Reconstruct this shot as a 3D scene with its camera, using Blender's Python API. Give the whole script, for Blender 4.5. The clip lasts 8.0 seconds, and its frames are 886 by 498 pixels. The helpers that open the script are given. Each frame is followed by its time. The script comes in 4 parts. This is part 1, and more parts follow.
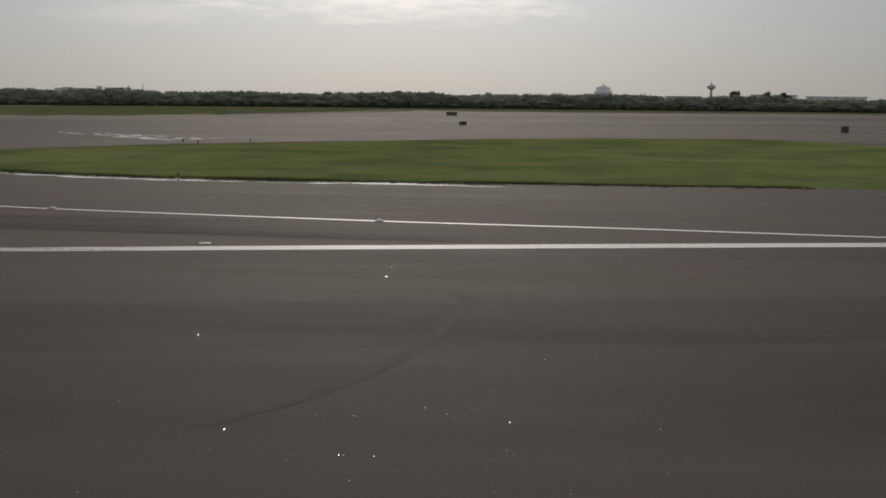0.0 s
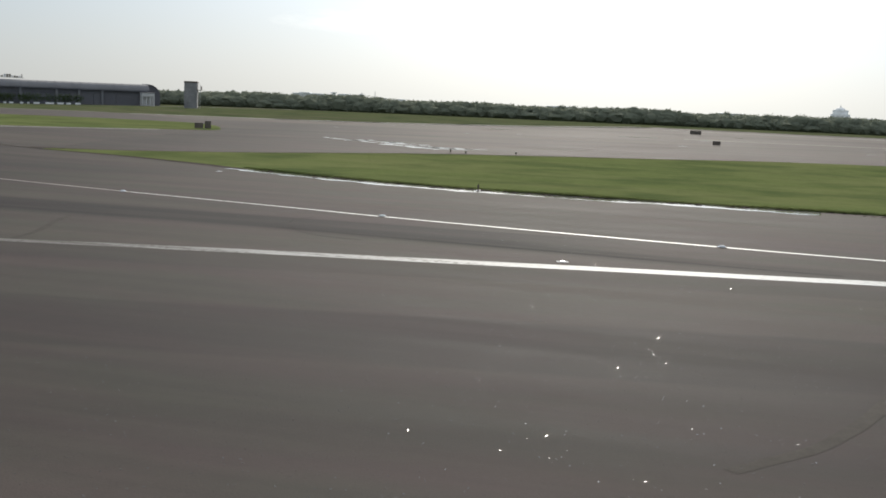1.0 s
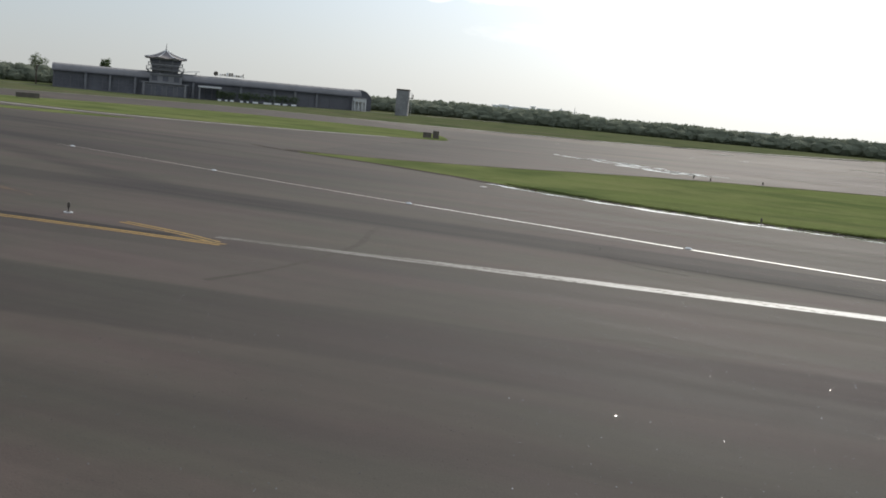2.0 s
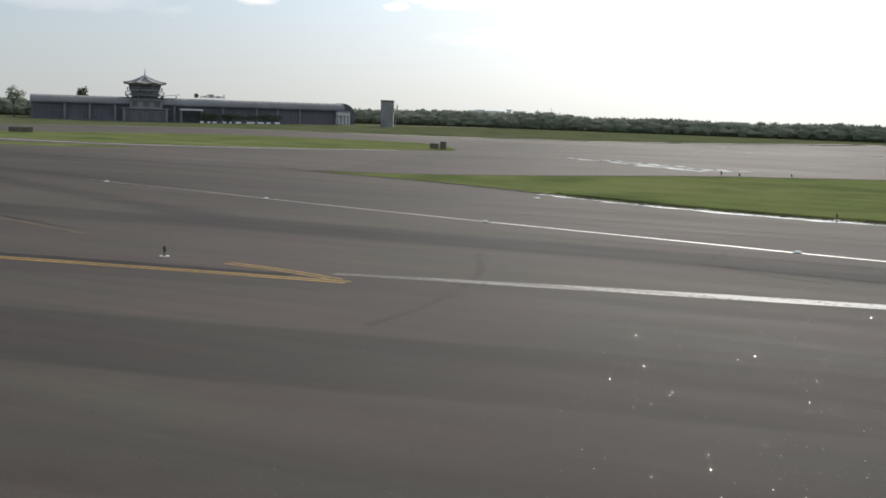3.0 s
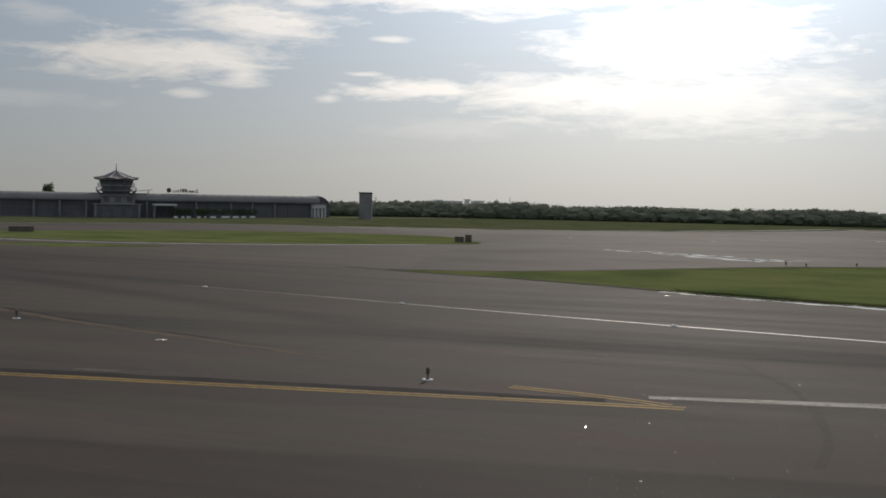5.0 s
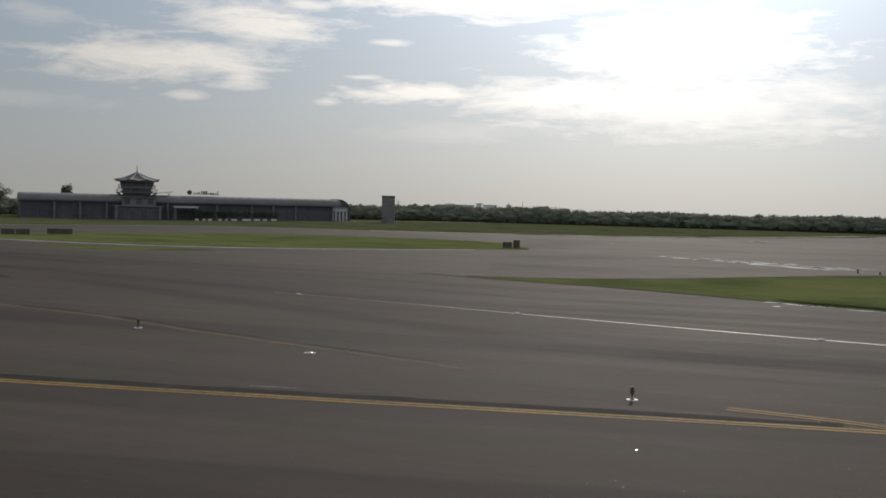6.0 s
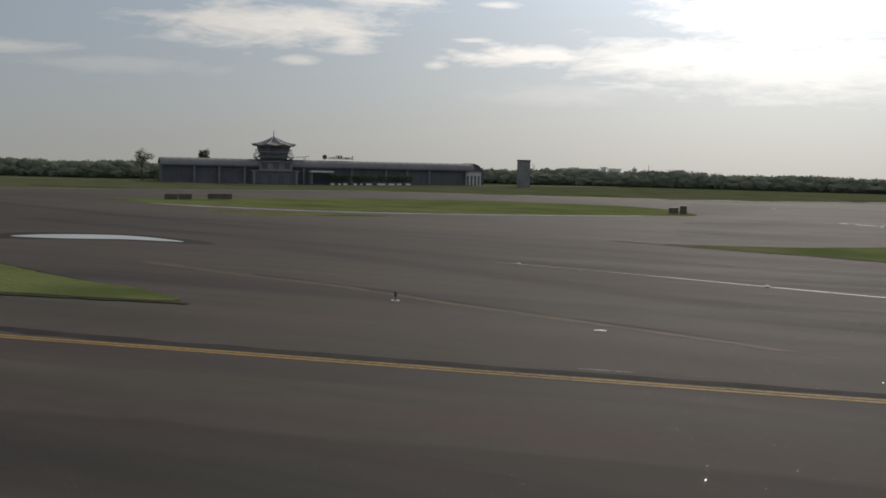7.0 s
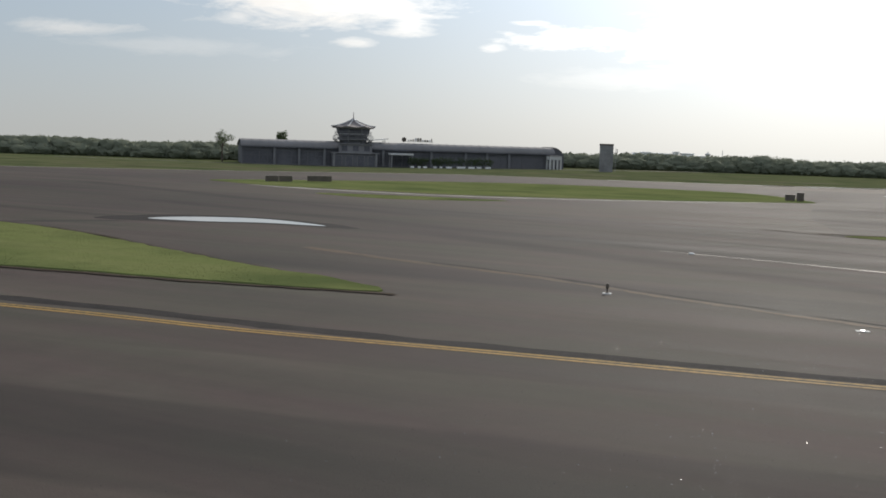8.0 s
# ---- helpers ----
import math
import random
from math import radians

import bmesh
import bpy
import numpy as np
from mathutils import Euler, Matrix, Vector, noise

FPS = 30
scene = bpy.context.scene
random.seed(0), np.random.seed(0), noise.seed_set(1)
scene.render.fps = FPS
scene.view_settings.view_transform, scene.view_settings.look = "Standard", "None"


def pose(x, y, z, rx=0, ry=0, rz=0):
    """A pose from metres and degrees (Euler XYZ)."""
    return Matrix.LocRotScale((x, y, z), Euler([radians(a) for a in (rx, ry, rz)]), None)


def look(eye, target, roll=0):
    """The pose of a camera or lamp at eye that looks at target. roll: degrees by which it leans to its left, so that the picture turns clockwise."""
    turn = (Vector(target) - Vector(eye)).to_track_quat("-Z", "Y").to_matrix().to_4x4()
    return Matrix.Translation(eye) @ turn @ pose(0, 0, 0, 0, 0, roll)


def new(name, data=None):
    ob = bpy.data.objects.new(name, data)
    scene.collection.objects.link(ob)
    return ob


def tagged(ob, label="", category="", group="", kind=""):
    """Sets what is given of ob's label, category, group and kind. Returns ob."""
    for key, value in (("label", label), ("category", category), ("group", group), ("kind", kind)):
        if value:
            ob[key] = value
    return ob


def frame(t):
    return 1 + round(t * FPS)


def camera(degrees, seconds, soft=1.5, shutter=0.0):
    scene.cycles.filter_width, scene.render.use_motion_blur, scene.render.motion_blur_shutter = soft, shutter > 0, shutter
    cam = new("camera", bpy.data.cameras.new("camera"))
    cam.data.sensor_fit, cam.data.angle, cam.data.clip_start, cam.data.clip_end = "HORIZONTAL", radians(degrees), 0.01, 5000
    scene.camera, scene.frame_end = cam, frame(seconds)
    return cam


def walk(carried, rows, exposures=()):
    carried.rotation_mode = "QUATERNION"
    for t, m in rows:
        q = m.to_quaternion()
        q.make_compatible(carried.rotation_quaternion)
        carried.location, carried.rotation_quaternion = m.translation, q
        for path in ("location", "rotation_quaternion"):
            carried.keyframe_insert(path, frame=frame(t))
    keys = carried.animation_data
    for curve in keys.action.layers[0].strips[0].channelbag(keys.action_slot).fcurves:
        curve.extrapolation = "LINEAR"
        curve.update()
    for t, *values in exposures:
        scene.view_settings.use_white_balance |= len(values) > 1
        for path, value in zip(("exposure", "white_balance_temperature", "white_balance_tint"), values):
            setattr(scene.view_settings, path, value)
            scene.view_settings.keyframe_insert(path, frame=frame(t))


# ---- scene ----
# ---- camera and walk: seconds, x, y, z, then the three turns of pose() ----
cam = camera(41.6, 8.0, soft=1.7)
ROWS = [
    (0.0, 0.000, -0.025, 5.349, 82.089, -0.467, 5.794),
    (0.2, -1.008, 0.004, 5.373, 81.713, 0.317, 10.126),
    (0.5, -2.566, 0.001, 5.404, 81.228, 0.521, 13.646),
    (0.7, -3.511, 0.008, 5.391, 81.588, 0.164, 14.740),
    (1.0, -5.246, 0.008, 5.399, 82.466, -2.325, 16.227),
    (1.2, -6.405, -0.000, 5.426, 82.690, -4.257, 19.317),
    (1.5, -8.063, -0.025, 5.393, 82.309, -4.056, 24.139),
    (2.0, -10.883, -0.009, 5.380, 82.529, -5.252, 25.356),
    (2.2, -11.986, 0.040, 5.390, 82.752, -4.826, 24.747),
    (3.3, -18.222, 0.050, 5.386, 83.076, -1.043, 24.019),
    (3.5, -19.397, -0.038, 5.431, 83.245, -1.475, 25.126),
    (4.0, -22.216, 0.030, 5.580, 87.590, -5.881, 21.534),
    (4.2, -23.417, -0.076, 5.474, 88.155, -4.990, 22.219),
    (4.5, -25.220, 0.033, 5.476, 87.462, -3.243, 20.850),
    (4.7, -26.458, -0.028, 5.457, 87.306, -1.200, 20.678),
    (5.8, -33.253, 0.020, 5.482, 87.797, -1.553, 19.566),
    (6.0, -34.520, 0.045, 5.441, 87.604, -1.458, 20.212),
    (6.5, -37.777, 0.009, 5.422, 86.065, -1.284, 24.010),
    (7.0, -41.157, 0.018, 5.415, 85.693, -1.337, 25.541),
    (7.5, -44.227, -0.034, 5.284, 85.009, -1.785, 27.144),
    (8.0, -47.556, -0.031, 5.240, 84.802, -1.756, 28.274),
]
EXPO = [(0.0, -0.12, 7200, 13), (0.5, 0.5, 6950, 10), (1.0, 0.8, 6750, 9), (2.0, 0.83, 6700, 9), (3.5, 0.83, 6650, 9), (4.2, 0.88, 6650, 9), (4.7, 0.0, 6880, 11), (6.0, 0.03, 6960, 11), (6.5, -0.03, 6960, 11), (7.0, 0.04, 6930, 11), (7.5, 0.45, 6850, 10), (8.0, 0.64, 6780, 10)]
walk(cam, [(r[0], pose(*r[1:])) for r in ROWS], EXPO)

# ---- sky and sun ----
SUN_AZ = 8.0      # degrees to the left of +y
SUN_EL = 24.0
SUN_DIR = Vector((-math.sin(radians(SUN_AZ)) * math.cos(radians(SUN_EL)), math.cos(radians(SUN_AZ)) * math.cos(radians(SUN_EL)), math.sin(radians(SUN_EL))))


class Nodes:
    """Small helper to write node trees in few lines."""

    def __init__(self, tree):
        self.tree = tree
        tree.nodes.clear()

    def add(self, kind, ins=None):
        n = self.tree.nodes.new(kind)
        for k, v in (ins or {}).items():
            if isinstance(v, bpy.types.NodeSocket):
                self.tree.links.new(v, n.inputs[k])
            else:
                n.inputs[k].default_value = v
        return n

    def math(self, op, a, b=0.0, clamp=False):
        n = self.add("ShaderNodeMath", {0: a, 1: b})
        n.operation, n.use_clamp = op, clamp
        return n.outputs[0]

    def vec(self, op, a, b=(0, 0, 0)):
        n = self.add("ShaderNodeVectorMath", {0: a, 1: b})
        n.operation = op
        return n.outputs["Value"] if op == "DOT_PRODUCT" else n.outputs[0]

    def mix(self, fac, a, b, blend="MIX"):
        n = self.tree.nodes.new("ShaderNodeMix")
        n.data_type, n.blend_type = "RGBA", blend
        for k, v in ((0, fac), (6, a), (7, b)):
            if isinstance(v, bpy.types.NodeSocket):
                self.tree.links.new(v, n.inputs[k])
            else:
                n.inputs[k].default_value = v
        return n.outputs[2]

    def grey(self, v):
        return self.add("ShaderNodeCombineXYZ", {0: v, 1: v, 2: v}).outputs[0]

    def ramp(self, fac, lo, hi, a=0.0, b=1.0):
        return self.add("ShaderNodeMapRange", {0: fac, 1: lo, 2: hi, 3: a, 4: b}).outputs[0]

    def noise(self, vec, scale, detail=4.0, rough=0.55, distort=0.0):
        return self.add("ShaderNodeTexNoise", {"Vector": vec, "Scale": scale, "Detail": detail, "Roughness": rough, "Distortion": distort}).outputs[0]


# clouds: azimuth to the left of +y, elevation, half width and half height in degrees, density
CLOUDS = [(33.9, 6.5, 4.8, 0.95, 1.0), (30.0, 5.65, 1.15, 0.42, 0.9), (29.4, 8.15, 3.4, 0.95, 1.0), (32.6, 4.7, 0.85, 0.2, 0.7), (26.0, 4.66, 0.6, 0.18, 0.7), (24.3, 5.86, 0.75, 0.11, 0.7),
          (21.9, 5.2, 3.2, 0.45, 1.0), (22.9, 7.56, 0.8, 0.15, 0.7), (14.3, 5.1, 4.7, 1.0, 0.9), (9.0, 7.45, 5.3, 1.7, 1.0), (18.3, 9.6, 6.4, 0.75, 1.0), (39.6, 8.15, 1.7, 0.5, 0.35),
          (40.5, 4.2, 4.0, 0.4, 0.22), (46.0, 4.8, 2.4, 0.3, 0.5), (27.1, 9.2, 1.1, 0.28, 0.8), (20.3, 3.3, 3.0, 0.45, 0.2), (7.5, 4.8, 7.2, 1.4, 0.6), (38.4, 5.7, 0.85, 0.28, 0.6)]


def build_world():
    world = bpy.data.worlds.new("world")
    world.use_nodes = True
    scene.world = world
    n = Nodes(world.node_tree)
    co = n.add("ShaderNodeTexCoord").outputs["Generated"]
    # the far ground falls away a little, so the haze reaches slightly below eye level
    up = n.vec("NORMALIZE", n.vec("ADD", co, (0, 0, 0.02)))
    tex = n.add("ShaderNodeTexSky", {})
    tex.sky_type, tex.sun_disc, tex.sun_elevation, tex.sun_rotation = "NISHITA", False, radians(SUN_EL), radians(-SUN_AZ)
    tex.air_density, tex.dust_density, tex.ozone_density = 1.0, 1.0, 1.0
    n.tree.links.new(up, tex.inputs["Vector"])
    sky = tex.outputs[0]
    sep = n.add("ShaderNodeSeparateXYZ", {0: up})
    z = n.math("MAXIMUM", sep.outputs[2], 0.0)
    az = n.math("MULTIPLY", n.math("ARCTAN2", n.math("MULTIPLY", sep.outputs[0], -1.0), sep.outputs[1]), 57.2958)
    real = n.add("ShaderNodeSeparateXYZ", {0: co})
    el = n.math("MULTIPLY", n.math("ARCSINE", real.outputs[2]), 57.2958)
    plane = n.add("ShaderNodeCombineXYZ", {0: n.math("MULTIPLY", az, 0.22), 1: n.math("MULTIPLY", el, 0.95), 2: 3.1}).outputs[0]
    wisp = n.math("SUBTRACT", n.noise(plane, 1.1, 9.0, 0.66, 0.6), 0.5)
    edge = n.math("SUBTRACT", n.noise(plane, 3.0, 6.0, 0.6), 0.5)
    # broken cloud added above the view, mostly unseen, as fill light
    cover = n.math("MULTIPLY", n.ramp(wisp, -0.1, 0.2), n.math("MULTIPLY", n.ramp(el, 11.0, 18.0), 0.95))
    for caz, cel, cw, ch, amount in CLOUDS:
        u = n.math("DIVIDE", n.math("SUBTRACT", az, caz), cw)
        v = n.math("DIVIDE", n.math("SUBTRACT", el, cel), ch)
        r = n.math("SQRT", n.math("ADD", n.math("MULTIPLY", u, u), n.math("MULTIPLY", v, v)))
        r = n.math("ADD", r, n.math("ADD", n.math("MULTIPLY", wisp, 2.7), n.math("MULTIPLY", edge, 1.5)))
        cover = n.math("MAXIMUM", cover, n.ramp(r, 1.35, 0.35, 0.0, amount))
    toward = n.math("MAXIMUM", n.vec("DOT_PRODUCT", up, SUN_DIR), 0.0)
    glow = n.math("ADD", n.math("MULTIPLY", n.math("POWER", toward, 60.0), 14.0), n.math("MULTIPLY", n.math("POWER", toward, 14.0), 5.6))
    # unseen clouds away from the sun, added bright to fill the shaded fronts
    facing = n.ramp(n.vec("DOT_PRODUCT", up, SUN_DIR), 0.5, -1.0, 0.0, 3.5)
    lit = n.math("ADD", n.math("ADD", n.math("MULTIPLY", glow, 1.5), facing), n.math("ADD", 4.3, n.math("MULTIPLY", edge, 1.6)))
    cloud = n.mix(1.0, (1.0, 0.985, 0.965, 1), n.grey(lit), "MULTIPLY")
    haze = n.math("POWER", n.math("SUBTRACT", 1.0, z, clamp=True), 11.0)
    hazelit = n.math("ADD", n.math("MULTIPLY", glow, 1.0), 2.22)
    hazecol = n.mix(1.0, (0.968, 1.0, 0.985, 1), n.grey(hazelit), "MULTIPLY")
    clear = n.mix(0.9, sky, n.mix(1.0, (0.715, 0.97, 1.31, 1), n.grey(n.math("ADD", n.math("MULTIPLY", glow, 0.65), 1.95)), "MULTIPLY"))
    col = n.mix(n.math("MULTIPLY", haze, 1.0, clamp=True), clear, hazecol)
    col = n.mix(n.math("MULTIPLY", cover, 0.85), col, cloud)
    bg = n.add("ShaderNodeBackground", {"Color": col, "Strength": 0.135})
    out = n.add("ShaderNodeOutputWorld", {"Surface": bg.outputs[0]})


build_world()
sun_data = bpy.data.lights.new("sun", "SUN")
sun_data.energy, sun_data.angle, sun_data.color = 2.5, radians(0.6), (1.0, 0.95, 0.87)
sun = new("sun", sun_data)
sun.matrix_world = look(SUN_DIR * 100, (0, 0, 0))


# ---- materials ----
def material(name):
    m = bpy.data.materials.new(name)
    m.use_nodes = True
    n = Nodes(m.node_tree)
    b = n.add("ShaderNodeBsdfPrincipled")
    n.add("ShaderNodeOutputMaterial", {0: b.outputs[0]})
    return m, n, b


def world_pos(n, turn=0.0, scale=(1, 1, 1)):
    g = n.add("ShaderNodeNewGeometry").outputs["Position"]
    return n.add("ShaderNodeMapping", {"Vector": g, "Rotation": (0, 0, radians(turn)), "Scale": scale}).outputs[0]


def bump(n, b, height, strength, distance):
    k = n.add("ShaderNodeBump", {"Height": height, "Strength": strength, "Distance": distance})
    n.tree.links.new(k.outputs[0], b.inputs["Normal"])


def asphalt(name, dark, light, turn=-11.0, rough=0.85, spec=0.035, strips=()):
    """strips: dark rubber and resurfaced bands: x, y, turn, half width, start, end, softness, strength."""
    m, n, b = material(name)
    p = world_pos(n)
    streak = n.noise(world_pos(n, turn, (0.02, 0.35, 1)), 1.0, 5.0, 0.6)
    blotch = n.noise(p, 0.07, 5.0, 0.6)
    stain = n.noise(p, 0.9, 5.0, 0.65)
    grain = n.noise(p, 24.0, 3.0, 0.7)
    f = n.math("ADD", n.math("MULTIPLY", streak, 0.55), n.math("ADD", n.math("MULTIPLY", blotch, 0.3), n.math("MULTIPLY", stain, 0.15)))
    f = n.ramp(f, 0.36, 0.64)
    col = n.mix(f, (*dark, 1), (*light, 1))
    edge = n.math("SUBTRACT", n.noise(world_pos(n, turn, (0.15, 0.6, 1)), 1.0, 4.0, 0.6), 0.5)
    patchy = n.ramp(n.noise(world_pos(n, turn, (0.05, 0.5, 1)), 1.0, 5.0, 0.65), 0.35, 0.6, 0.55, 1.0)
    tone = n.ramp(n.noise(world_pos(n, turn, (0.012, 0.06, 1)), 1.0, 3.0, 0.5), 0.4, 0.62)
    col = n.mix(tone, col, n.mix(1.0, col, (0.88, 0.86, 0.92, 1), "MULTIPLY"))
    # old patches of slightly different binder
    hue = n.ramp(n.noise(world_pos(n, turn, (0.09, 0.3, 1)), 1.0, 4.0, 0.6), 0.38, 0.62)
    col = n.mix(1.0, col, n.mix(hue, (0.94, 1.0, 0.95, 1), (1.08, 0.985, 1.03, 1)), "MULTIPLY")
    pos = n.add("ShaderNodeNewGeometry").outputs["Position"]
    for x, y, turn_s, half, start, end, soft, strength in strips:
        mp = n.add("ShaderNodeMapping", {"Vector": pos, "Location": (x, y, 0), "Rotation": (0, 0, radians(turn_s))})
        mp.vector_type = "TEXTURE"
        q = n.add("ShaderNodeSeparateXYZ", {0: mp.outputs[0]})
        v = n.math("ADD", n.math("ABSOLUTE", q.outputs[1]), n.math("MULTIPLY", edge, min(half * 1.0, 0.9)))
        k = n.math("MULTIPLY", n.ramp(v, half, half - soft), n.math("MULTIPLY", n.ramp(q.outputs[0], start, start + 6), n.ramp(q.outputs[0], end, end - 6)))
        col = n.mix(n.math("MULTIPLY", n.math("MULTIPLY", k, patchy), strength), col, (0.018, 0.0175, 0.018, 1))
    col = n.mix(n.ramp(grain, 0.45, 0.8, 0.0, 0.22), col, (0.025, 0.025, 0.026, 1))
    n.tree.links.new(col, b.inputs["Base Color"])
    n.tree.links.new(n.ramp(f, 0, 1, rough - 0.08, rough + 0.08), b.inputs["Roughness"])
    b.inputs["Specular IOR Level"].default_value = spec
    bump(n, b, grain, 0.6, 0.012)
    return m


def paint(name, colour, worn, wear=0.5, turn=-11.0, spec=0.12, fade=None, rough=0.8):
    """fade: from which x to which x the paint dims, by wear and by painted loss of glare."""
    m, n, b = material(name)
    p = world_pos(n)
    w = n.noise(p, 5.0, 6.0, 0.7)
    w2 = n.noise(world_pos(n, turn, (0.08, 1.5, 1)), 1.0, 4.0, 0.6)
    f = n.ramp(n.math("ADD", n.math("MULTIPLY", w, 0.6), n.math("MULTIPLY", w2, 0.4)), wear - 0.08, wear + 0.12)
    if fade:
        gone = n.ramp(n.add("ShaderNodeSeparateXYZ", {0: p}).outputs[0], fade[0], fade[1])
        lanes = n.noise(world_pos(n, turn, (0.06, 5.0, 1)), 1.0, 3.0, 0.6)
        f = n.math("ADD", f, n.math("MULTIPLY", gone, n.ramp(lanes, 0.3, 0.7, 0.7, 1.05)), clamp=True)
    n.tree.links.new(n.mix(f, (*colour, 1), (*worn, 1)), b.inputs["Base Color"])
    b.inputs["Roughness"].default_value = rough
    # bare asphalt shows where the glossy paint is gone
    n.tree.links.new(n.ramp(f, 0.0, 1.0, spec, 0.035), b.inputs["Specular IOR Level"])
    bump(n, b, n.noise(p, 40.0), 0.3, 0.005)
    return m


def plain(name, colour, rough=0.6, metal=0.0, vary=0.25, scale=1.5, spec=0.3):
    m, n, b = material(name)
    p = world_pos(n)
    f = n.math("ADD", n.math("MULTIPLY", n.noise(p, scale, 5.0), 0.6), n.math("MULTIPLY", n.noise(p, scale * 9, 3.0), 0.4))
    lo = tuple(c * (1 - vary) for c in colour)
    hi = tuple(min(1.0, c * (1 + vary)) for c in colour)
    n.tree.links.new(n.mix(n.ramp(f, 0.35, 0.65), (*lo, 1), (*hi, 1)), b.inputs["Base Color"])
    b.inputs["Roughness"].default_value, b.inputs["Metallic"].default_value, b.inputs["Specular IOR Level"].default_value = rough, metal, spec
    bump(n, b, n.noise(p, scale * 12), 0.2, 0.01)
    return m


def grass(name, dark, light, dry):
    m, n, b = material(name)
    p = world_pos(n)
    big = n.noise(world_pos(n, -8, (0.04, 0.16, 1)), 1.0, 6.0, 0.65)
    fine = n.noise(p, 1.6, 6.0, 0.6)
    isl = n.add("ShaderNodeNewGeometry").outputs["Random Per Island"]
    col = n.mix(n.ramp(fine, 0.2, 0.8), (*dark, 1), (*light, 1))
    col = n.mix(n.math("MULTIPLY", isl, 0.3), col, (*light, 1))
    col = n.mix(n.ramp(big, 0.42, 0.66, 0.0, 0.5), col, (*dry, 1))
    col = n.mix(n.ramp(n.noise(p, 0.12, 5.0, 0.6), 0.45, 0.66, 0.0, 0.75), col, (dark[0] * 0.7, dark[1] * 0.75, dark[2] * 0.8, 1))
    n.tree.links.new(col, b.inputs["Base Color"])
    b.inputs["Roughness"].default_value = 0.9
    b.inputs["Specular IOR Level"].default_value = 0.0
    bump(n, b, n.noise(p, 5.0, 4.0, 0.6), 0.03, 0.02)
    through_light(n, b, col, 0.4)
    return m


def through_light(n, b, col, share):
    """Thin leaves let part of the light through."""
    tr = n.add("ShaderNodeBsdfTranslucent", {"Color": col})
    mix = n.add("ShaderNodeMixShader", {0: share, 1: b.outputs[0], 2: tr.outputs[0]})
    out = [k for k in n.tree.nodes if k.type == "OUTPUT_MATERIAL"][0]
    n.tree.links.new(mix.outputs[0], out.inputs[0])


def water(name, ripple=0.05):
    m, n, b = material(name)
    # base colour lightened to paint in part of the bright sky's reflection
    b.inputs["Base Color"].default_value = (0.17, 0.16, 0.148, 1)
    b.inputs["Roughness"].default_value = 0.03
    b.inputs["IOR"].default_value = 1.33
    bump(n, b, n.noise(world_pos(n), 6.0, 3.0), ripple, 0.01)
    return m


def leaves(name, dark, light, share=0.45):
    m, n, b = material(name)
    isl = n.add("ShaderNodeNewGeometry").outputs["Random Per Island"]
    f = n.math("ADD", n.math("MULTIPLY", isl, 0.6), n.math("MULTIPLY", n.noise(world_pos(n), 0.12, 3.0), 0.4))
    col = n.mix(f, (*dark, 1), (*light, 1))
    n.tree.links.new(col, b.inputs["Base Color"])
    b.inputs["Roughness"].default_value = 0.9
    b.inputs["Specular IOR Level"].default_value = 0.02
    through_light(n, b, col, share)
    return m


M_ASPHALT = asphalt("asphalt", (0.045, 0.0385, 0.033), (0.089, 0.076, 0.0648), strips=(
    (-90.0, 70.0, -14, 17.0, -60, 52, 13.0, 0.36), (-24.0, 32.4, 12.0, 1.65, -50, 60, 0.25, 0.24), (-99.0, 50.4, 58, 1.0, -14, 8, 0.7, 0.6),
    (-28.0, 21.35, 10.8, 2.85, -200, 60, 0.4, 0.45), (-30.0, 13.0, 10.4, 2.0, -200, 60, 1.2, 0.18), (-14.0, 18.5, 10.8, 3.2, -14, 60, 1.6, 0.25),
    (-26.0, 43.5, 0.5, 2.3, -26, 16, 0.7, 0.75), (-24.0, 43.0, 3.0, 2.4, -60, 3, 1.2, 0.5), (-14.0, 41.4, -5.0, 1.4, -14, 16, 0.9, 0.55), (-16.0, 41.2, -3.5, 0.2, -8, 10, 0.15, 0.7),
    (-62.0, 51.2, -24, 1.8, -24, 20, 1.2, 0.5), (-85.0, 64.5, -14, 1.8, -30, 30, 1.3, 0.5), (-88.0, 79.0, -3, 1.7, -30, 28, 1.3, 0.42),
    (-110.0, 80.5, -20, 1.6, -34, 26, 1.2, 0.45), (-120.0, 56.5, -4, 1.4, -50, 26, 1.0, 0.5), (-70.0, 72.5, -10, 1.4, -22, 24, 1.2, 0.35)))
M_APRON = asphalt("apron_concrete", (0.066, 0.0555, 0.0475), (0.116, 0.098, 0.084), turn=20.0, spec=0.035, rough=0.85, strips=((-64.0, 108.0, 101, 24.0, -60, 70, 24.0, 0.6), (-40.0, 150.0, 22, 4.0, -60, 90, 3.0, 0.35), (0.0, 175.0, 10, 3.0, -60, 90, 2.5, 0.3), (-60.0, 118.0, 35, 2.5, -20, 60, 2.0, 0.3)))
M_SHOULDER = plain("shoulder_concrete", (0.17, 0.158, 0.137), 0.9, vary=0.4, scale=0.5, spec=0.06)
# the fade holds real wear and the sun glare lost towards the end
M_WHITE = paint("white_paint", (0.44, 0.435, 0.42), (0.092, 0.082, 0.071), 0.57, fade=(-7.0, -28.0), spec=0.22, rough=0.7)
M_WHITE_PAD = paint("white_pad_paint", (0.48, 0.475, 0.46), (0.12, 0.115, 0.11), 0.55)
M_WHITE_FADED = paint("faded_white_paint", (0.2, 0.19, 0.18), (0.07, 0.064, 0.06), 0.42)
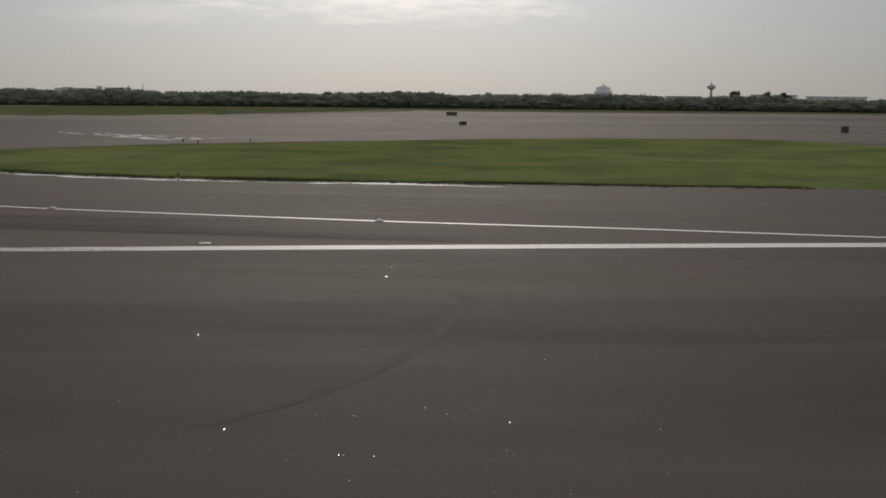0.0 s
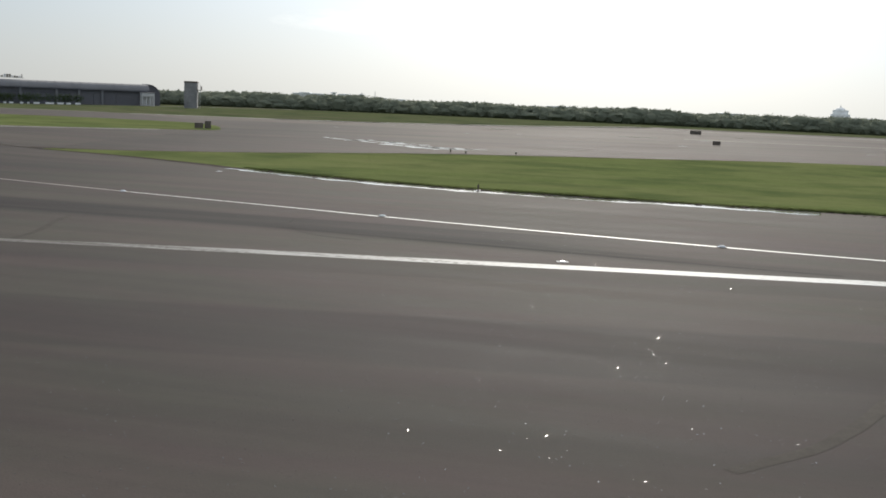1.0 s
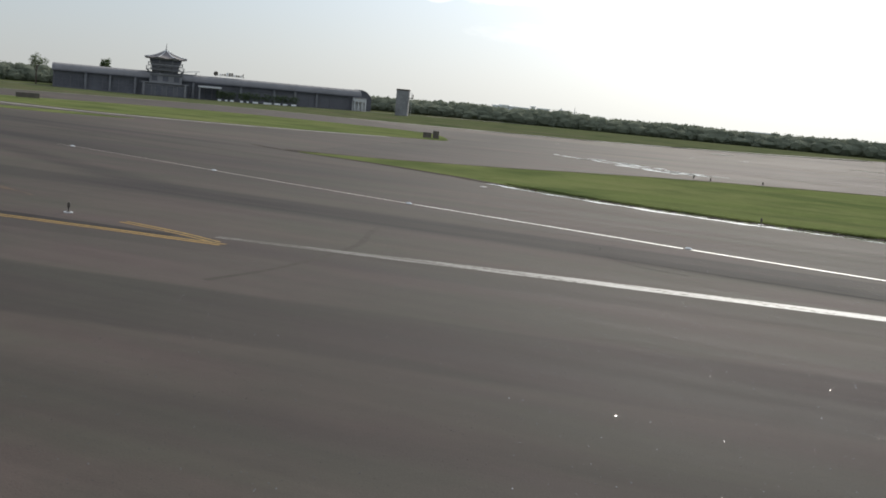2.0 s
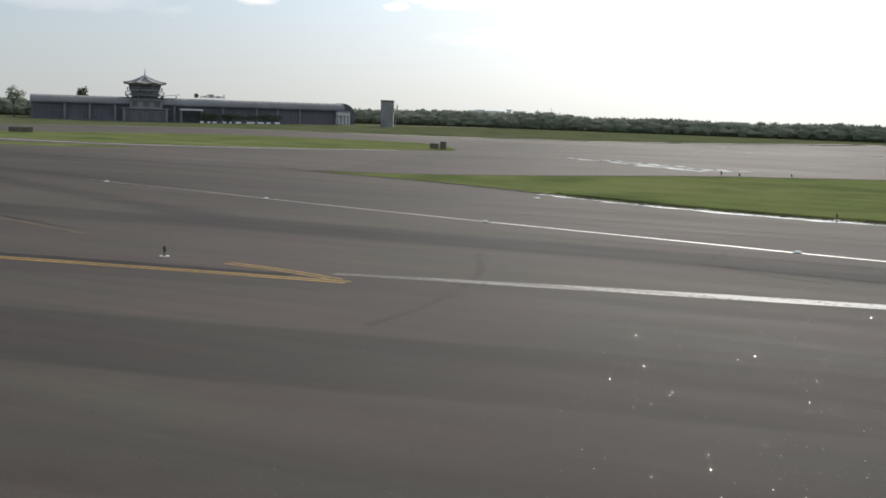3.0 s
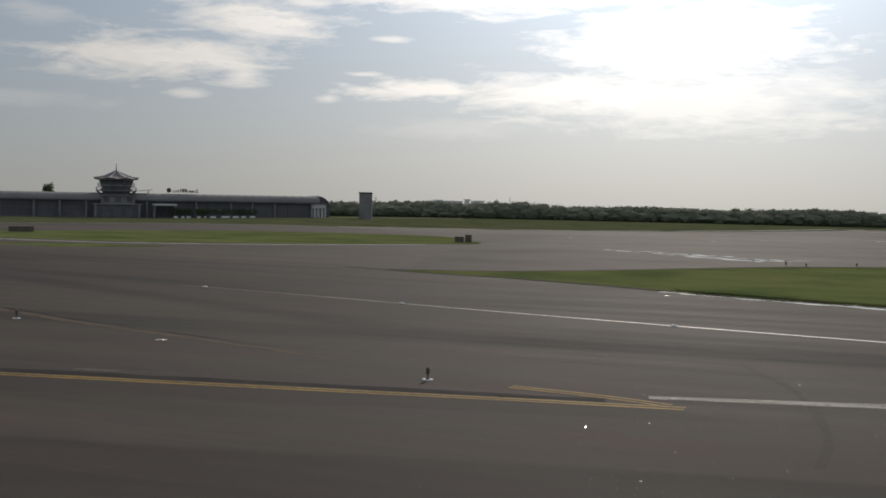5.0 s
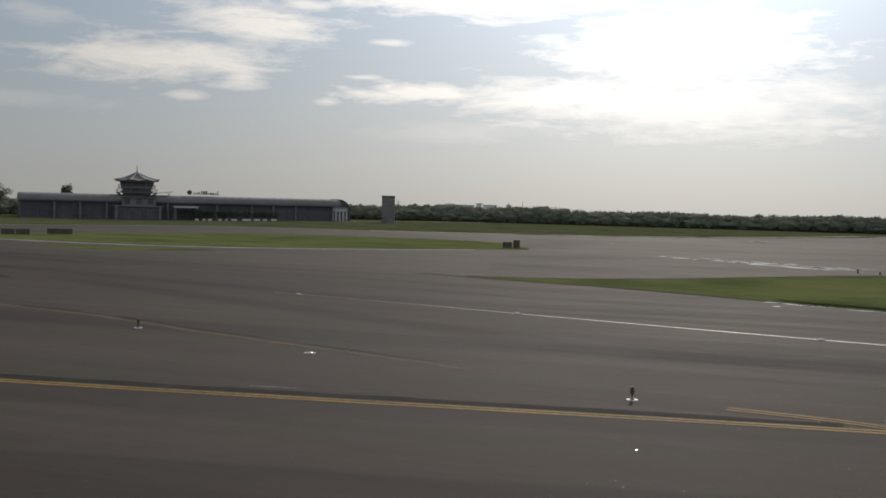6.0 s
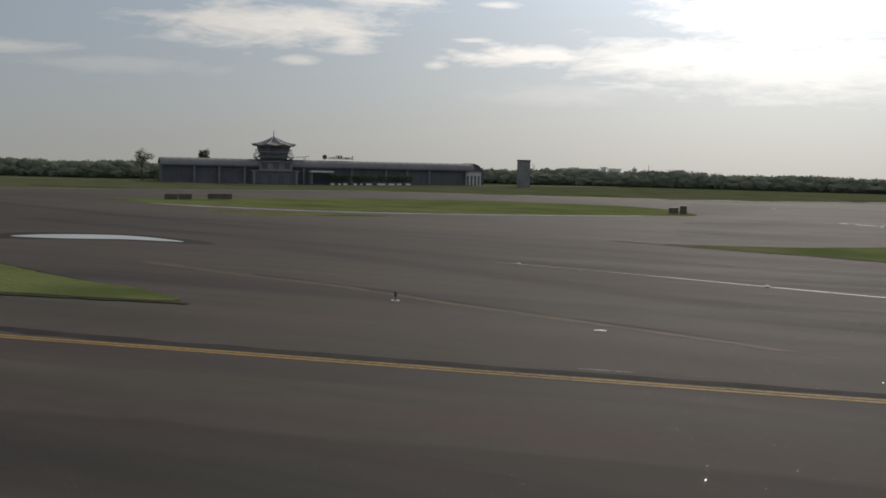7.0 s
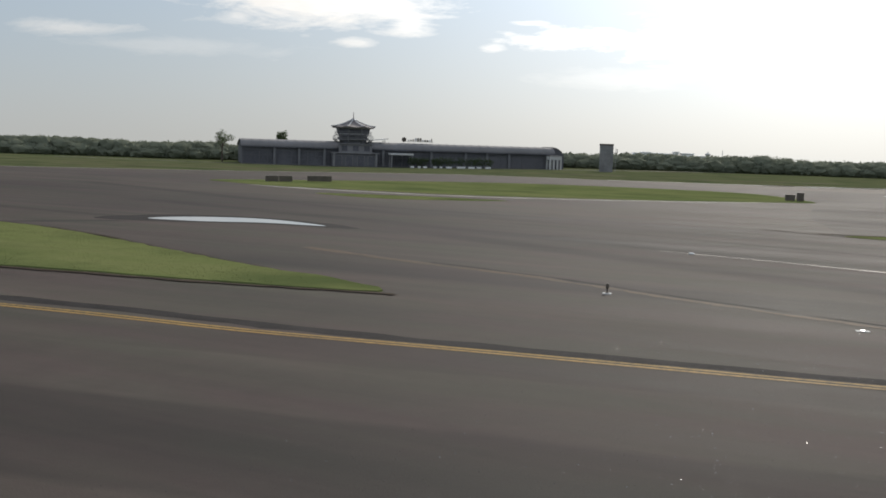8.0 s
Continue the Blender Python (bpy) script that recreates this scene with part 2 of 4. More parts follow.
# the taxiway line's sun glint is put into these two pale colours
M_LINE_GLINT = paint("glint_line_paint", (0.6, 0.58, 0.545), (0.16, 0.15, 0.14), 0.6, spec=0.4, rough=0.62)
M_LINE_WORN_GLINT = paint("worn_glint_line_paint", (0.4, 0.36, 0.315), (0.15, 0.128, 0.11), 0.53, spec=0.4, rough=0.62)
M_YELLOW = paint("yellow_paint", (0.3, 0.185, 0.055), (0.11, 0.085, 0.052), 0.53, spec=0.07)
M_YELLOW_WORN = paint("worn_yellow_paint", (0.122, 0.08, 0.048), (0.066, 0.054, 0.045), 0.45, spec=0.04)
M_RUBBER = plain("sealed_joint", (0.026, 0.0235, 0.023), 0.95, vary=0.4, scale=0.8, spec=0.04)
M_GRASS = grass("grass", (0.148, 0.182, 0.07), (0.215, 0.25, 0.096), (0.28, 0.27, 0.13))
M_FIELD = grass("field", (0.075, 0.092, 0.045), (0.124, 0.143, 0.07), (0.175, 0.145, 0.098))
M_WATER = water("standing_water")
M_RIPPLED = water("rippled_water", 0.16)
M_TYRE_MARK = plain("tyre_rubber", (0.052, 0.0445, 0.038), 0.86, vary=0.2, scale=2.0, spec=0.035)
M_EARTH = plain("bare_earth", (0.12, 0.085, 0.062), 0.95, vary=0.35, spec=0.03)
M_SOIL = plain("soil", (0.045, 0.034, 0.025), 0.95, vary=0.4, spec=0.03)
M_SIGN = plain("sign_back", (0.105, 0.088, 0.072), 0.6, vary=0.2)
M_METAL = plain("galvanised_metal", (0.35, 0.35, 0.35), 0.35, 0.8, vary=0.15, scale=6)
M_WALL = plain("terminal_wall", (0.128, 0.127, 0.14), 0.8, vary=0.15, scale=0.4)
M_WALL_DARK = plain("terminal_glazing", (0.1, 0.1, 0.115), 0.45, vary=0.3, scale=0.3)
M_ROOF = plain("metal_roof", (0.18, 0.174, 0.178), 0.85, 0.0, vary=0.12, scale=0.3)
M_TRIM = plain("pale_trim", (0.5, 0.5, 0.5), 0.6, vary=0.1)
M_WALL_PALE = plain("pale_grey_wall", (0.205, 0.202, 0.21), 0.8, vary=0.15, scale=0.5)
M_COLUMN = plain("column_render", (0.17, 0.17, 0.182), 0.8, vary=0.15, scale=0.5)
M_TILE = plain("tower_roof", (0.17, 0.15, 0.15), 0.8, vary=0.2)
M_CONCRETE = plain("weathered_concrete", (0.2, 0.198, 0.2), 0.8, vary=0.3, scale=0.4)
M_BARK = plain("bark", (0.09, 0.07, 0.055), 0.85, vary=0.3)
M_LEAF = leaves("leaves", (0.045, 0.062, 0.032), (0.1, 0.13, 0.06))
# distance haze is mixed into this leaf colour, paler than real foliage
M_LEAF_HAZED = leaves("hazed_leaves", (0.17, 0.187, 0.14), (0.21, 0.227, 0.167), 0.36)
# wall white raised and warmed in place of the haze over the town
M_CITY_HAZED = plain("hazed_far_wall", (0.86, 0.85, 0.83), 0.8, vary=0.2, scale=0.1)
M_CITY_DARK = plain("far_dark", (0.5, 0.5, 0.5), 0.8, vary=0.2, scale=0.1)
M_CAR = plain("white_car_paint", (0.75, 0.75, 0.74), 0.25, vary=0.05)
M_GRIT = plain("wet_grit", (0.09, 0.077, 0.066), 0.09, vary=0.3, spec=1.0)
M_LAMP = plain("lamp_glass", (0.5, 0.5, 0.5), 0.1, vary=0.1)


# ---- mesh helpers ----
def link(name, bm, mat, parent=None, label="", smooth=False):
    me = bpy.data.meshes.new(name)
    bm.to_mesh(me)
    bm.free()
    for mm in (mat if isinstance(mat, (list, tuple)) else [mat]):
        me.materials.append(mm)
    if smooth:
        me.shade_smooth()
    ob = new(name, me)
    if parent is not None:
        ob.parent = parent
    if label:
        ob["label"] = label
    return ob


def part(name, bm, mat, parent, label=""):
    return link(name, bm, mat, parent, label)


def thing(name, m, label, category, group="", kind=""):
    ob = new(name)
    ob.matrix_world = m
    return tagged(ob, label, category, group, kind)


def box(bm, x0, x1, y0, y1, z0, z1, bevel=0.0):
    r = bmesh.ops.create_cube(bm, size=1.0, matrix=Matrix.Translation(((x0 + x1) / 2, (y0 + y1) / 2, (z0 + z1) / 2)) @ Matrix.Diagonal((x1 - x0, y1 - y0, z1 - z0, 1)))
    if bevel:
        edges = list({e for v in r["verts"] for e in v.link_edges})
        bmesh.ops.bevel(bm, geom=edges, offset=bevel, segments=1, affect="EDGES")
    return bm


def boxes(*specs, bevel=0.0):
    bm = bmesh.new()
    for s in specs:
        box(bm, *s, bevel=bevel)
    return bm


def cone(bm, x, y, z0, z1, r0, r1, sides=12, turn=0.0):
    bmesh.ops.create_cone(bm, cap_ends=True, segments=sides, radius1=r0, radius2=max(r1, 1e-4), depth=z1 - z0,
                          matrix=Matrix.Translation((x, y, (z0 + z1) / 2)) @ Matrix.Rotation(radians(turn), 4, "Z"))
    return bm


def terrain(x, y):
    """Height of the natural ground: level round the apron, lower by the terminal, falling gently far away."""
    d = math.hypot(x + 20, y)
    z = -0.0082 * max(0.0, d - 330)
    z -= 0.85 * math.exp(-(((x + 198) / 48) ** 2 + ((y - 226) / 48) ** 2))
    return z


def smooth_loop(points, closed=True, step=1.0, wobble=0.0, seed=1):
    """A curve through the points, sampled every step metres."""
    pts = [Vector(p) for p in points]
    n = len(pts)
    out = []
    for i in range(n if closed else n - 1):
        p0, p1, p2, p3 = (pts[(i + k) % n] if closed else pts[min(max(i + k, 0), n - 1)] for k in (-1, 0, 1, 2))
        count = max(2, int((p2 - p1).length / step))
        for k in range(count):
            t = k / count
            q = 0.5 * (2 * p1 + (p2 - p0) * t + (2 * p0 - 5 * p1 + 4 * p2 - p3) * t * t + (3 * p1 - p0 - 3 * p2 + p3) * t ** 3)
            out.append(q)
    if not closed:
        out.append(pts[-1])
    if wobble:
        for q in out:
            w = noise.noise_vector(Vector((q.x * 0.7, q.y * 0.7, seed)))
            w2 = noise.noise_vector(Vector((q.x * 2.3, q.y * 2.3, seed + 5)))
            q.x += wobble * (w.x + 0.5 * w2.x)
            q.y += wobble * (w.y + 0.5 * w2.y)
    return out


def inside(loop, x, y):
    hit = False
    j = len(loop) - 1
    for i in range(len(loop)):
        a, b = loop[i], loop[j]
        if (a.y > y) != (b.y > y) and x < (b.x - a.x) * (y - a.y) / (b.y - a.y) + a.x:
            hit = not hit
        j = i
    return hit


def slab(name, loop, z0, z1, mat, label, category, kind="structure", edge=0.0):
    """A flat-topped slab with a sloped edge of that width."""
    bm = bmesh.new()
    top = [bm.verts.new((p.x, p.y, z1)) for p in loop]
    f = bm.faces.new(top)
    if f.normal.z < 0:
        f.normal_flip()
    bm.normal_update()
    n = len(loop)
    area = sum(loop[i].x * loop[(i + 1) % n].y - loop[(i + 1) % n].x * loop[i].y for i in range(n))
    s = 1 if area > 0 else -1
    low = []
    for i in range(n):
        t = (loop[(i + 1) % n] - loop[i - 1])
        nrm = Vector((t.y, -t.x)).normalized() * s
        low.append(bm.verts.new((loop[i].x + nrm.x * edge, loop[i].y + nrm.y * edge, z0)))
    for i in range(n):
        bm.faces.new((top[i], top[(i + 1) % n], low[(i + 1) % n], low[i]))
    bmesh.ops.recalc_face_normals(bm, faces=bm.faces)
    bmesh.ops.triangulate(bm, faces=[fc for fc in bm.faces if len(fc.verts) > 4])
    return tagged(link(name, bm, mat), label, category, kind=kind)


def ribbon(name, points, width, z, mat, label, category, step=1.5, ends=None, rag=0.0, seed=3, follow=False):
    """A painted line along a curve. ends: widths at start and end in place of width."""
    line = smooth_loop(points, closed=False, step=step)
    bm = bmesh.new()
    prev = None
    n = len(line)
    for i, p in enumerate(line):
        t = (line[min(i + 1, n - 1)] - line[max(i - 1, 0)]).normalized()
        nrm = Vector((-t.y, t.x))
        w = width if not ends else ends[0] + (ends[1] - ends[0]) * i / (n - 1)
        a = w / 2 + rag * (0.7 * noise.noise(Vector((p.x * 0.8, p.y * 0.8, seed))) + 0.6 * noise.noise(Vector((p.x * 3.1, p.y * 3.1, seed))))
        b = w / 2 + rag * noise.noise(Vector((p.x * 0.6, p.y * 0.6, seed + 9)))
        u, v = p + nrm * a, p - nrm * b
        pair = (bm.verts.new((u.x, u.y, z + (terrain(u.x, u.y) if follow else 0.0))), bm.verts.new((v.x, v.y, z + (terrain(v.x, v.y) if follow else 0.0))))
        if prev:
            bm.faces.new((prev[0], prev[1], pair[1], pair[0]))
        prev = pair
    return tagged(link(name, bm, mat), label, category, kind="structure")


# ---- ground ----
def build_ground():
    bm = bmesh.new()
    xs = [-4600, -3000, -1800, -1100, -700, -500, -400] + list(range(-340, 201, 12)) + [260, 340, 480, 700, 1100, 1800, 3000, 4600]
    ys = [-4600, -2500, -1200, -500, -200, -100, -50] + list(range(0, 421, 12)) + [480, 560, 700, 1000, 1500, 2300, 3300, 4600]
    grid = [[bm.verts.new((x, y, terrain(x, y) - 0.03)) for x in xs] for y in ys]
    for j in range(len(ys) - 1):
        for i in range(len(xs) - 1):
            bm.faces.new((grid[j][i], grid[j][i + 1], grid[j + 1][i + 1], grid[j + 1][i]))
    return tagged(link("ground", bm, M_FIELD, smooth=True), "flat airfield ground with rough dry green grass", "ground", kind="structure")


build_ground()

APRON = [(-330, -120), (240, -120), (240, 262), (60, 268), (0, 264), (-33, 268), (-48, 234), (-70, 204), (-92, 191), (-114, 182), (-140, 174), (-162, 142), (-184, 118), (-230, 92), (-330, 60)]
slab("pavement", [Vector(p) for p in APRON], -0.4, 0.0, M_APRON, "pale weathered concrete apron beyond the runway", "pavement")
RUNWAY = [(-330, -60), (240, -60), (240, 90), (60, 64.5), (17, 65.0), (-3, 64.9), (-18, 65.0), (-27, 66.2), (-40, 70.2), (-48, 74), (-60, 78.2), (-66, 98), (-71.5, 128), (-80, 148), (-98, 168), (-114, 180), (-140, 172), (-161, 140), (-183, 116.5), (-230, 90.5), (-330, 58)]
slab("runway", [Vector(p) for p in RUNWAY], -0.4, 0.006, M_ASPHALT, "dark grey grooved asphalt runway with rubber streaks", "runway")

ISLAND_RIGHT = [(-60, 78.3), (-52, 76.3), (-44.5, 73.3), (-39, 70.6), (-33, 68.3), (-26, 66.4), (-18, 65.6), (-3, 65.3), (17, 65.6), (60, 66), (90, 70), (90, 100), (60, 107), (34, 113), (27, 124), (20, 128.5), (12, 128), (-4, 123.5), (-17, 114.5), (-28, 107.5), (-38, 99.5), (-47, 88.5), (-55, 81.5)]
ISLAND_MID = [(-138, 111), (-130, 125), (-121, 139), (-110, 147.5), (-93, 150), (-82, 147), (-72, 131), (-75, 126), (-83.5, 117.5), (-93, 110.5), (-103, 105.5), (-116, 104.3), (-124, 103.8), (-133, 107)]
ISLAND_SLIVER = [(-112, 94), (-102, 91.8), (-94, 99.2), (-105, 97.8)]
ISLAND_LEFT = [(-140, 30), (-132, 44), (-108, 46.5), (-96, 45.2), (-86, 41.6), (-79.6, 39), (-74.6, 37.2), (-71.7, 36.6), (-68.4, 34.3), (-74, 33), (-79, 32.2), (-84, 31.2), (-100, 27.5), (-120, 22), (-140, 18)]


def tufts(name, loop, count, base, height, label, seed):
    rng = random.Random(seed)
    xs, ys = [p.x for p in loop], [p.y for p in loop]
    verts, faces = [], []
    made = 0
    while made < count:
        x, y = rng.uniform(min(xs), max(xs)), rng.uniform(min(ys), max(ys))
        if not inside(loop, x, y):
            continue
        made += 1
        h = height * rng.uniform(0.4, 1.3) * (0.6 + 0.8 * max(0.0, 0.5 + noise.noise(Vector((x * 0.15, y * 0.15, seed)))))
        for k in range(5):
            a = rng.uniform(0, 6.283)
            w = rng.uniform(0.008, 0.02)
            lean = rng.uniform(0.6, 1.6) * h
            i = len(verts)
            ca, sa = math.cos(a), math.sin(a)
            verts += [(x - w * ca, y - w * sa, base + 0.026), (x + lean * sa, y - lean * ca, base + 0.03 + h), (x + w * ca, y + w * sa, base + 0.026)]
            faces.append((i, i + 1, i + 2))
    me = bpy.data.meshes.new(name)
    me.from_pydata(verts, [], faces)
    me.materials.append(M_GRASS)
    return tagged(new(name, me), label, "grass", kind="stuff")


for nm, loop0, cnt, seed, high in (("grass_verge", ISLAND_RIGHT, 60000, 11, 0.03), ("grass_verge", ISLAND_MID, 14000, 12, 0.05), ("grass_verge", ISLAND_SLIVER, 500, 13, 0.03), ("grass_verge", ISLAND_LEFT, 30000, 14, 0.07)):
    loop = smooth_loop(loop0, step=0.8, wobble=0.25, seed=seed)
    slab(nm, loop, -0.02, high, M_GRASS, "bright green mown grass verge between paved areas", "grass", edge=0.2 if high < 0.06 else 0.04)
    tufts("grass", loop, cnt, high - 0.03, 0.017, "short uneven green grass blades", seed)

# ---- markings ----
STRIPE = [(30, 45.2), (10, 41.45), (-8, 37.9), (-15, 36.42), (-20, 35.37), (-24, 34.5), (-28, 33.55), (-34, 32.1)]
ribbon("runway_edge_stripe", STRIPE[:6], 1.0, 0.012, M_WHITE, "wide white painted runway edge stripe, worn and painted dimmer towards its end", "road marking", ends=(1.15, 0.9), rag=0.05)
ribbon("runway_edge_stripe", STRIPE[5:], 0.8, 0.012, M_WHITE, "worn grey end of the runway edge stripe, painted dimmer", "road marking", ends=(0.9, 0.45), rag=0.1)
ribbon("runway_edge_stripe", [(-46.5, 30.2), (-48, 29.92), (-51, 29.2)], 0.06, 0.012, M_WHITE_FADED, "last flakes of worn white stripe", "road marking", rag=0.22, step=0.12)
YEL = [(-32.8, 30.78), (-38, 29.95), (-45, 28.75), (-52, 27.55), (-60, 26.3), (-67, 25.1), (-74, 24.5), (-90, 22.3), (-120, 17.8)]
for off in (0.16, -0.16):
    ribbon("yellow_line", [(x, y + off) for x, y in YEL], 0.19, 0.014, M_YELLOW, "yellow painted taxiway edge line", "road marking", rag=0.03)
for off in (0.16, -0.16):
    ribbon("yellow_line", [(-33.2, 31.0 + off), (-34.5, 31.45 + off), (-36, 31.8 + off), (-38, 32.1 + off)], 0.16, 0.016, M_YELLOW, "short yellow painted line end", "road marking", rag=0.03)
ribbon("taxiway_line", [(30, 41.6), (10.6, 44.0), (2.4, 45.0), (-7, 45.85), (-20, 47.75), (-26, 49.0), (-36, 51.0)], 0.26, 0.015, M_LINE_GLINT, "thin taxiway centre line, pale with painted sun glint", "road marking", ends=(0.34, 0.17), rag=0.04)
ribbon("taxiway_line", [(-36, 51.0), (-47, 53.6), (-58, 56.6), (-66, 58.4)], 0.22, 0.015, M_LINE_WORN_GLINT, "thin worn taxiway centre line, pale with painted sun glint", "road marking", ends=(0.2, 0.04), rag=0.04)
ribbon("taxiway_line", [(-45, 34.95), (-46.5, 35.5), (-48, 36.0), (-53.5, 37.9), (-59.5, 39.9), (-66, 42.5), (-73, 44.3), (-80, 46.5)], 0.6, 0.013, M_YELLOW_WORN, "faded yellow taxiway lead-off line", "road marking", ends=(0.2, 0.75), rag=0.32, step=0.4)
ribbon("rubber_streak", [(-48, 36.7), (-53.5, 38.5), (-59.5, 40.5), (-66, 43.1), (-72, 44.6)], 0.5, 0.011, M_RUBBER, "dark tyre streak beside the faded line", "road marking", ends=(0.1, 0.25), rag=0.25)
for pts in ([(-29, 244.7), (0.7, 242.6), (35.8, 248.6), (68, 257)], [(-20, 187), (0.6, 189.3), (28, 193.6), (52, 196.4), (90, 200)], [(-114, 180.5), (-92, 189), (-72, 201.5), (-51, 230), (-36, 263)]):
    ribbon("concrete_shoulder", pts, 3.2, 0.012, M_SHOULDER, "pale concrete edge strip of the far pavement", "pavement", rag=0.5)
ribbon("concrete_shoulder", [(-119, 180.5), (-140, 173.4), (-162, 141.4), (-184, 117.4), (-228, 92)], 1.3, 0.013, M_SHOULDER, "pale narrow concrete edge of the far pavement", "pavement", rag=0.35)
ribbon("asphalt_strip", [(-60, 214), (-12.9, 215), (30, 220), (70, 227)], 10.0, 0.01, M_ASPHALT, "darker asphalt strip across the far apron", "pavement", rag=1.0)
slab("asphalt_strip", [Vector(p) for p in ((28, 124), (35, 113.5), (61, 107.5), (110, 98), (110, 136), (60, 134), (38, 131))], -0.1, 0.02, M_ASPHALT, "dark asphalt area beyond the grass", "pavement")
for pts, w in (([(-32.4, 40.5), (-31.6, 38.3), (-30.5, 35.8), (-29.8, 33), (-29.3, 30), (-29.1, 27.5), (-29.2, 25)], 0.24), ([(-2.3, 29.5), (-2.45, 26.5), (-2.7, 24), (-3.4, 21.5), (-4.3, 19.3), (-5.6, 17.4)], 0.3),
               ([(-32.5, 14.5), (-31.3, 14.75)], 0.2)):
    ribbon("tyre_mark", pts, w, 0.01, M_TYRE_MARK, "curved faint tyre mark on the asphalt", "road marking", rag=0.06, step=0.4)
for pts, w in (([(-24.5, 41.95), (-21, 41.5), (-17, 41.1), (-13, 40.8), (-8, 40.45), (-3, 40.2)], 0.13), ([(-24.2, 46.0), (-24.5, 44.6), (-24.2, 43.6), (-24.6, 42.6)], 0.06), ([(-23.6, 42.3), (-22.8, 41.2), (-21.6, 40.3), (-19.8, 39.9)], 0.06),
               ([(-80, 71.0), (-72, 69.0), (-63, 66.4), (-54, 64.4)], 0.16), ([(-104, 80.5), (-96, 79.5), (-86, 78.6)], 0.2)):
    ribbon("tar_seam", pts, w, 0.0105, M_RUBBER, "thin dark tar seam in the asphalt", "pavement", rag=0.05, step=0.4)
ribbon("joint_band", [(-35, 31.1), (-45, 29.5), (-54, 27.95), (-65, 26.35), (-75, 25.6), (-95, 22.9), (-125, 18.6)], 1.0, 0.010, M_RUBBER, "dark sealed asphalt joint beside the yellow line", "pavement", ends=(0.55, 1.3), rag=0.17, step=0.5)


ribbon("concrete_shoulder", [(-127, 104.7), (-119, 102.0), (-111, 101.9), (-103, 103), (-93, 107.6), (-84, 114.8), (-76, 123.5)], 3.6, 0.01, M_SHOULDER, "pale concrete shoulder strip along the grass", "pavement", ends=(2.6, 2.0), rag=0.5)
# dark ribbons: bare soil, and painted shade of the backlit turf rim
ribbon("soil_shade_edge", [(-67.6, 34.1), (-69.0, 33.95), (-74, 32.6), (-79, 31.8), (-84, 30.8), (-100, 27.1), (-120, 21.6)], 0.3, 0.04, M_SOIL, "dark bare soil and painted shade along the grass edge", "ground", ends=(0.4, 0.35), rag=0.2, step=0.5)
ribbon("soil_shade_edge", [(-108, 46.9), (-96, 45.6), (-86, 42.0), (-79.6, 39.4), (-75.5, 37.7)], 0.3, 0.05, M_SOIL, "dark bare soil and painted shade along the grass edge", "ground", ends=(0.3, 0.15), rag=0.15)
ribbon("soil_shade_edge", [(-62, 79.5), (-55, 82), (-47, 89.2), (-38, 100.2), (-28, 108.2), (-17, 115.2), (-4, 124.2)], 0.7, 0.03, M_SOIL, "dark bare soil and painted shade along the grass edge", "ground", rag=0.35)
ribbon("soil_shade_edge", [(-66, 80.5), (-60, 78.0), (-52, 75.9), (-44.5, 72.9), (-39, 70.2)], 0.5, 0.03, M_SOIL, "dark bare soil and painted shade along the grass edge", "ground", ends=(0.3, 0.6), rag=0.2)

for pts, w in (([(-196, 142), (-184, 150), (-172, 160), (-160, 168)], 3.0), ([(-206, 150), (-192, 164), (-182, 172)], 2.2), ([(-150, 205), (-138, 212), (-124, 218)], 2.4), ([(-108, 206), (-96, 213), (-84, 222)], 2.0)):
    ribbon("bare_soil", pts, w, -0.012, M_EARTH, "reddish-brown bare earth in the rough grass", "ground", ends=(0.6, w), rag=1.0, step=0.6, follow=True)

# ---- standing water ----
slab("wet_margin", smooth_loop([(-100.5, 53.2), (-99.6, 58.6), (-95.6, 61.3), (-91, 61.4), (-84.6, 58.6), (-90.6, 57.1), (-94.6, 54.6)], step=0.5, wobble=0.35, seed=8), 0.0, 0.0125, M_RUBBER, "dark damp asphalt round the puddle", "pavement")
slab("puddle", smooth_loop([(-98, 55.2), (-97.5, 58), (-94.7, 60.2), (-91.4, 60.4), (-87, 58.7), (-91, 57.9), (-94.4, 55.8)], step=0.5), 0.0, 0.018, M_WATER, "still puddle reflecting the bright sky", "puddle", kind="structure")
ribbon("gutter_water", [(-40, 70.3), (-36, 68.4), (-28, 65.5), (-18, 64.4), (-10, 64.3), (-3, 64.35)], 1.9, 0.014, M_RIPPLED, "thin strip of standing water along the grass edge", "puddle", ends=(1.2, 2.3), rag=0.6, step=0.2)
for pts, w in (([(-45.5, 116.3), (-42, 113.8), (-37.8, 111)], 0.8), ([(-56, 125.5), (-50, 121), (-47, 118)], 0.35), ([(-53, 194), (-49, 193.5)], 2.2), ([(-90.6, 187.5), (-83.5, 195.5), (-74, 198.5)], 1.6), ([(-30, 186), (-24, 185)], 1.5), ([(-68, 211), (-62, 214)], 2.0)):
    ribbon("puddle", pts, w, 0.012, M_RIPPLED, "shallow puddle on the apron", "puddle", rag=1.0, step=0.4)

ribbon("gutter_water", [(-84, 189), (-68, 202.5), (-57, 217), (-46, 234), (-34, 260)], 2.4, 0.016, M_RIPPLED, "thin standing water along the far pavement edge", "puddle", ends=(1.6, 3.4), rag=1.4, step=0.5)
ribbon("gutter_water", [(-30, 262), (-10, 260.5), (16, 262), (40, 263)], 1.6, 0.016, M_RIPPLED, "thin standing water along the far pavement edge", "puddle", ends=(2.0, 0.8), rag=1.4, step=0.5)
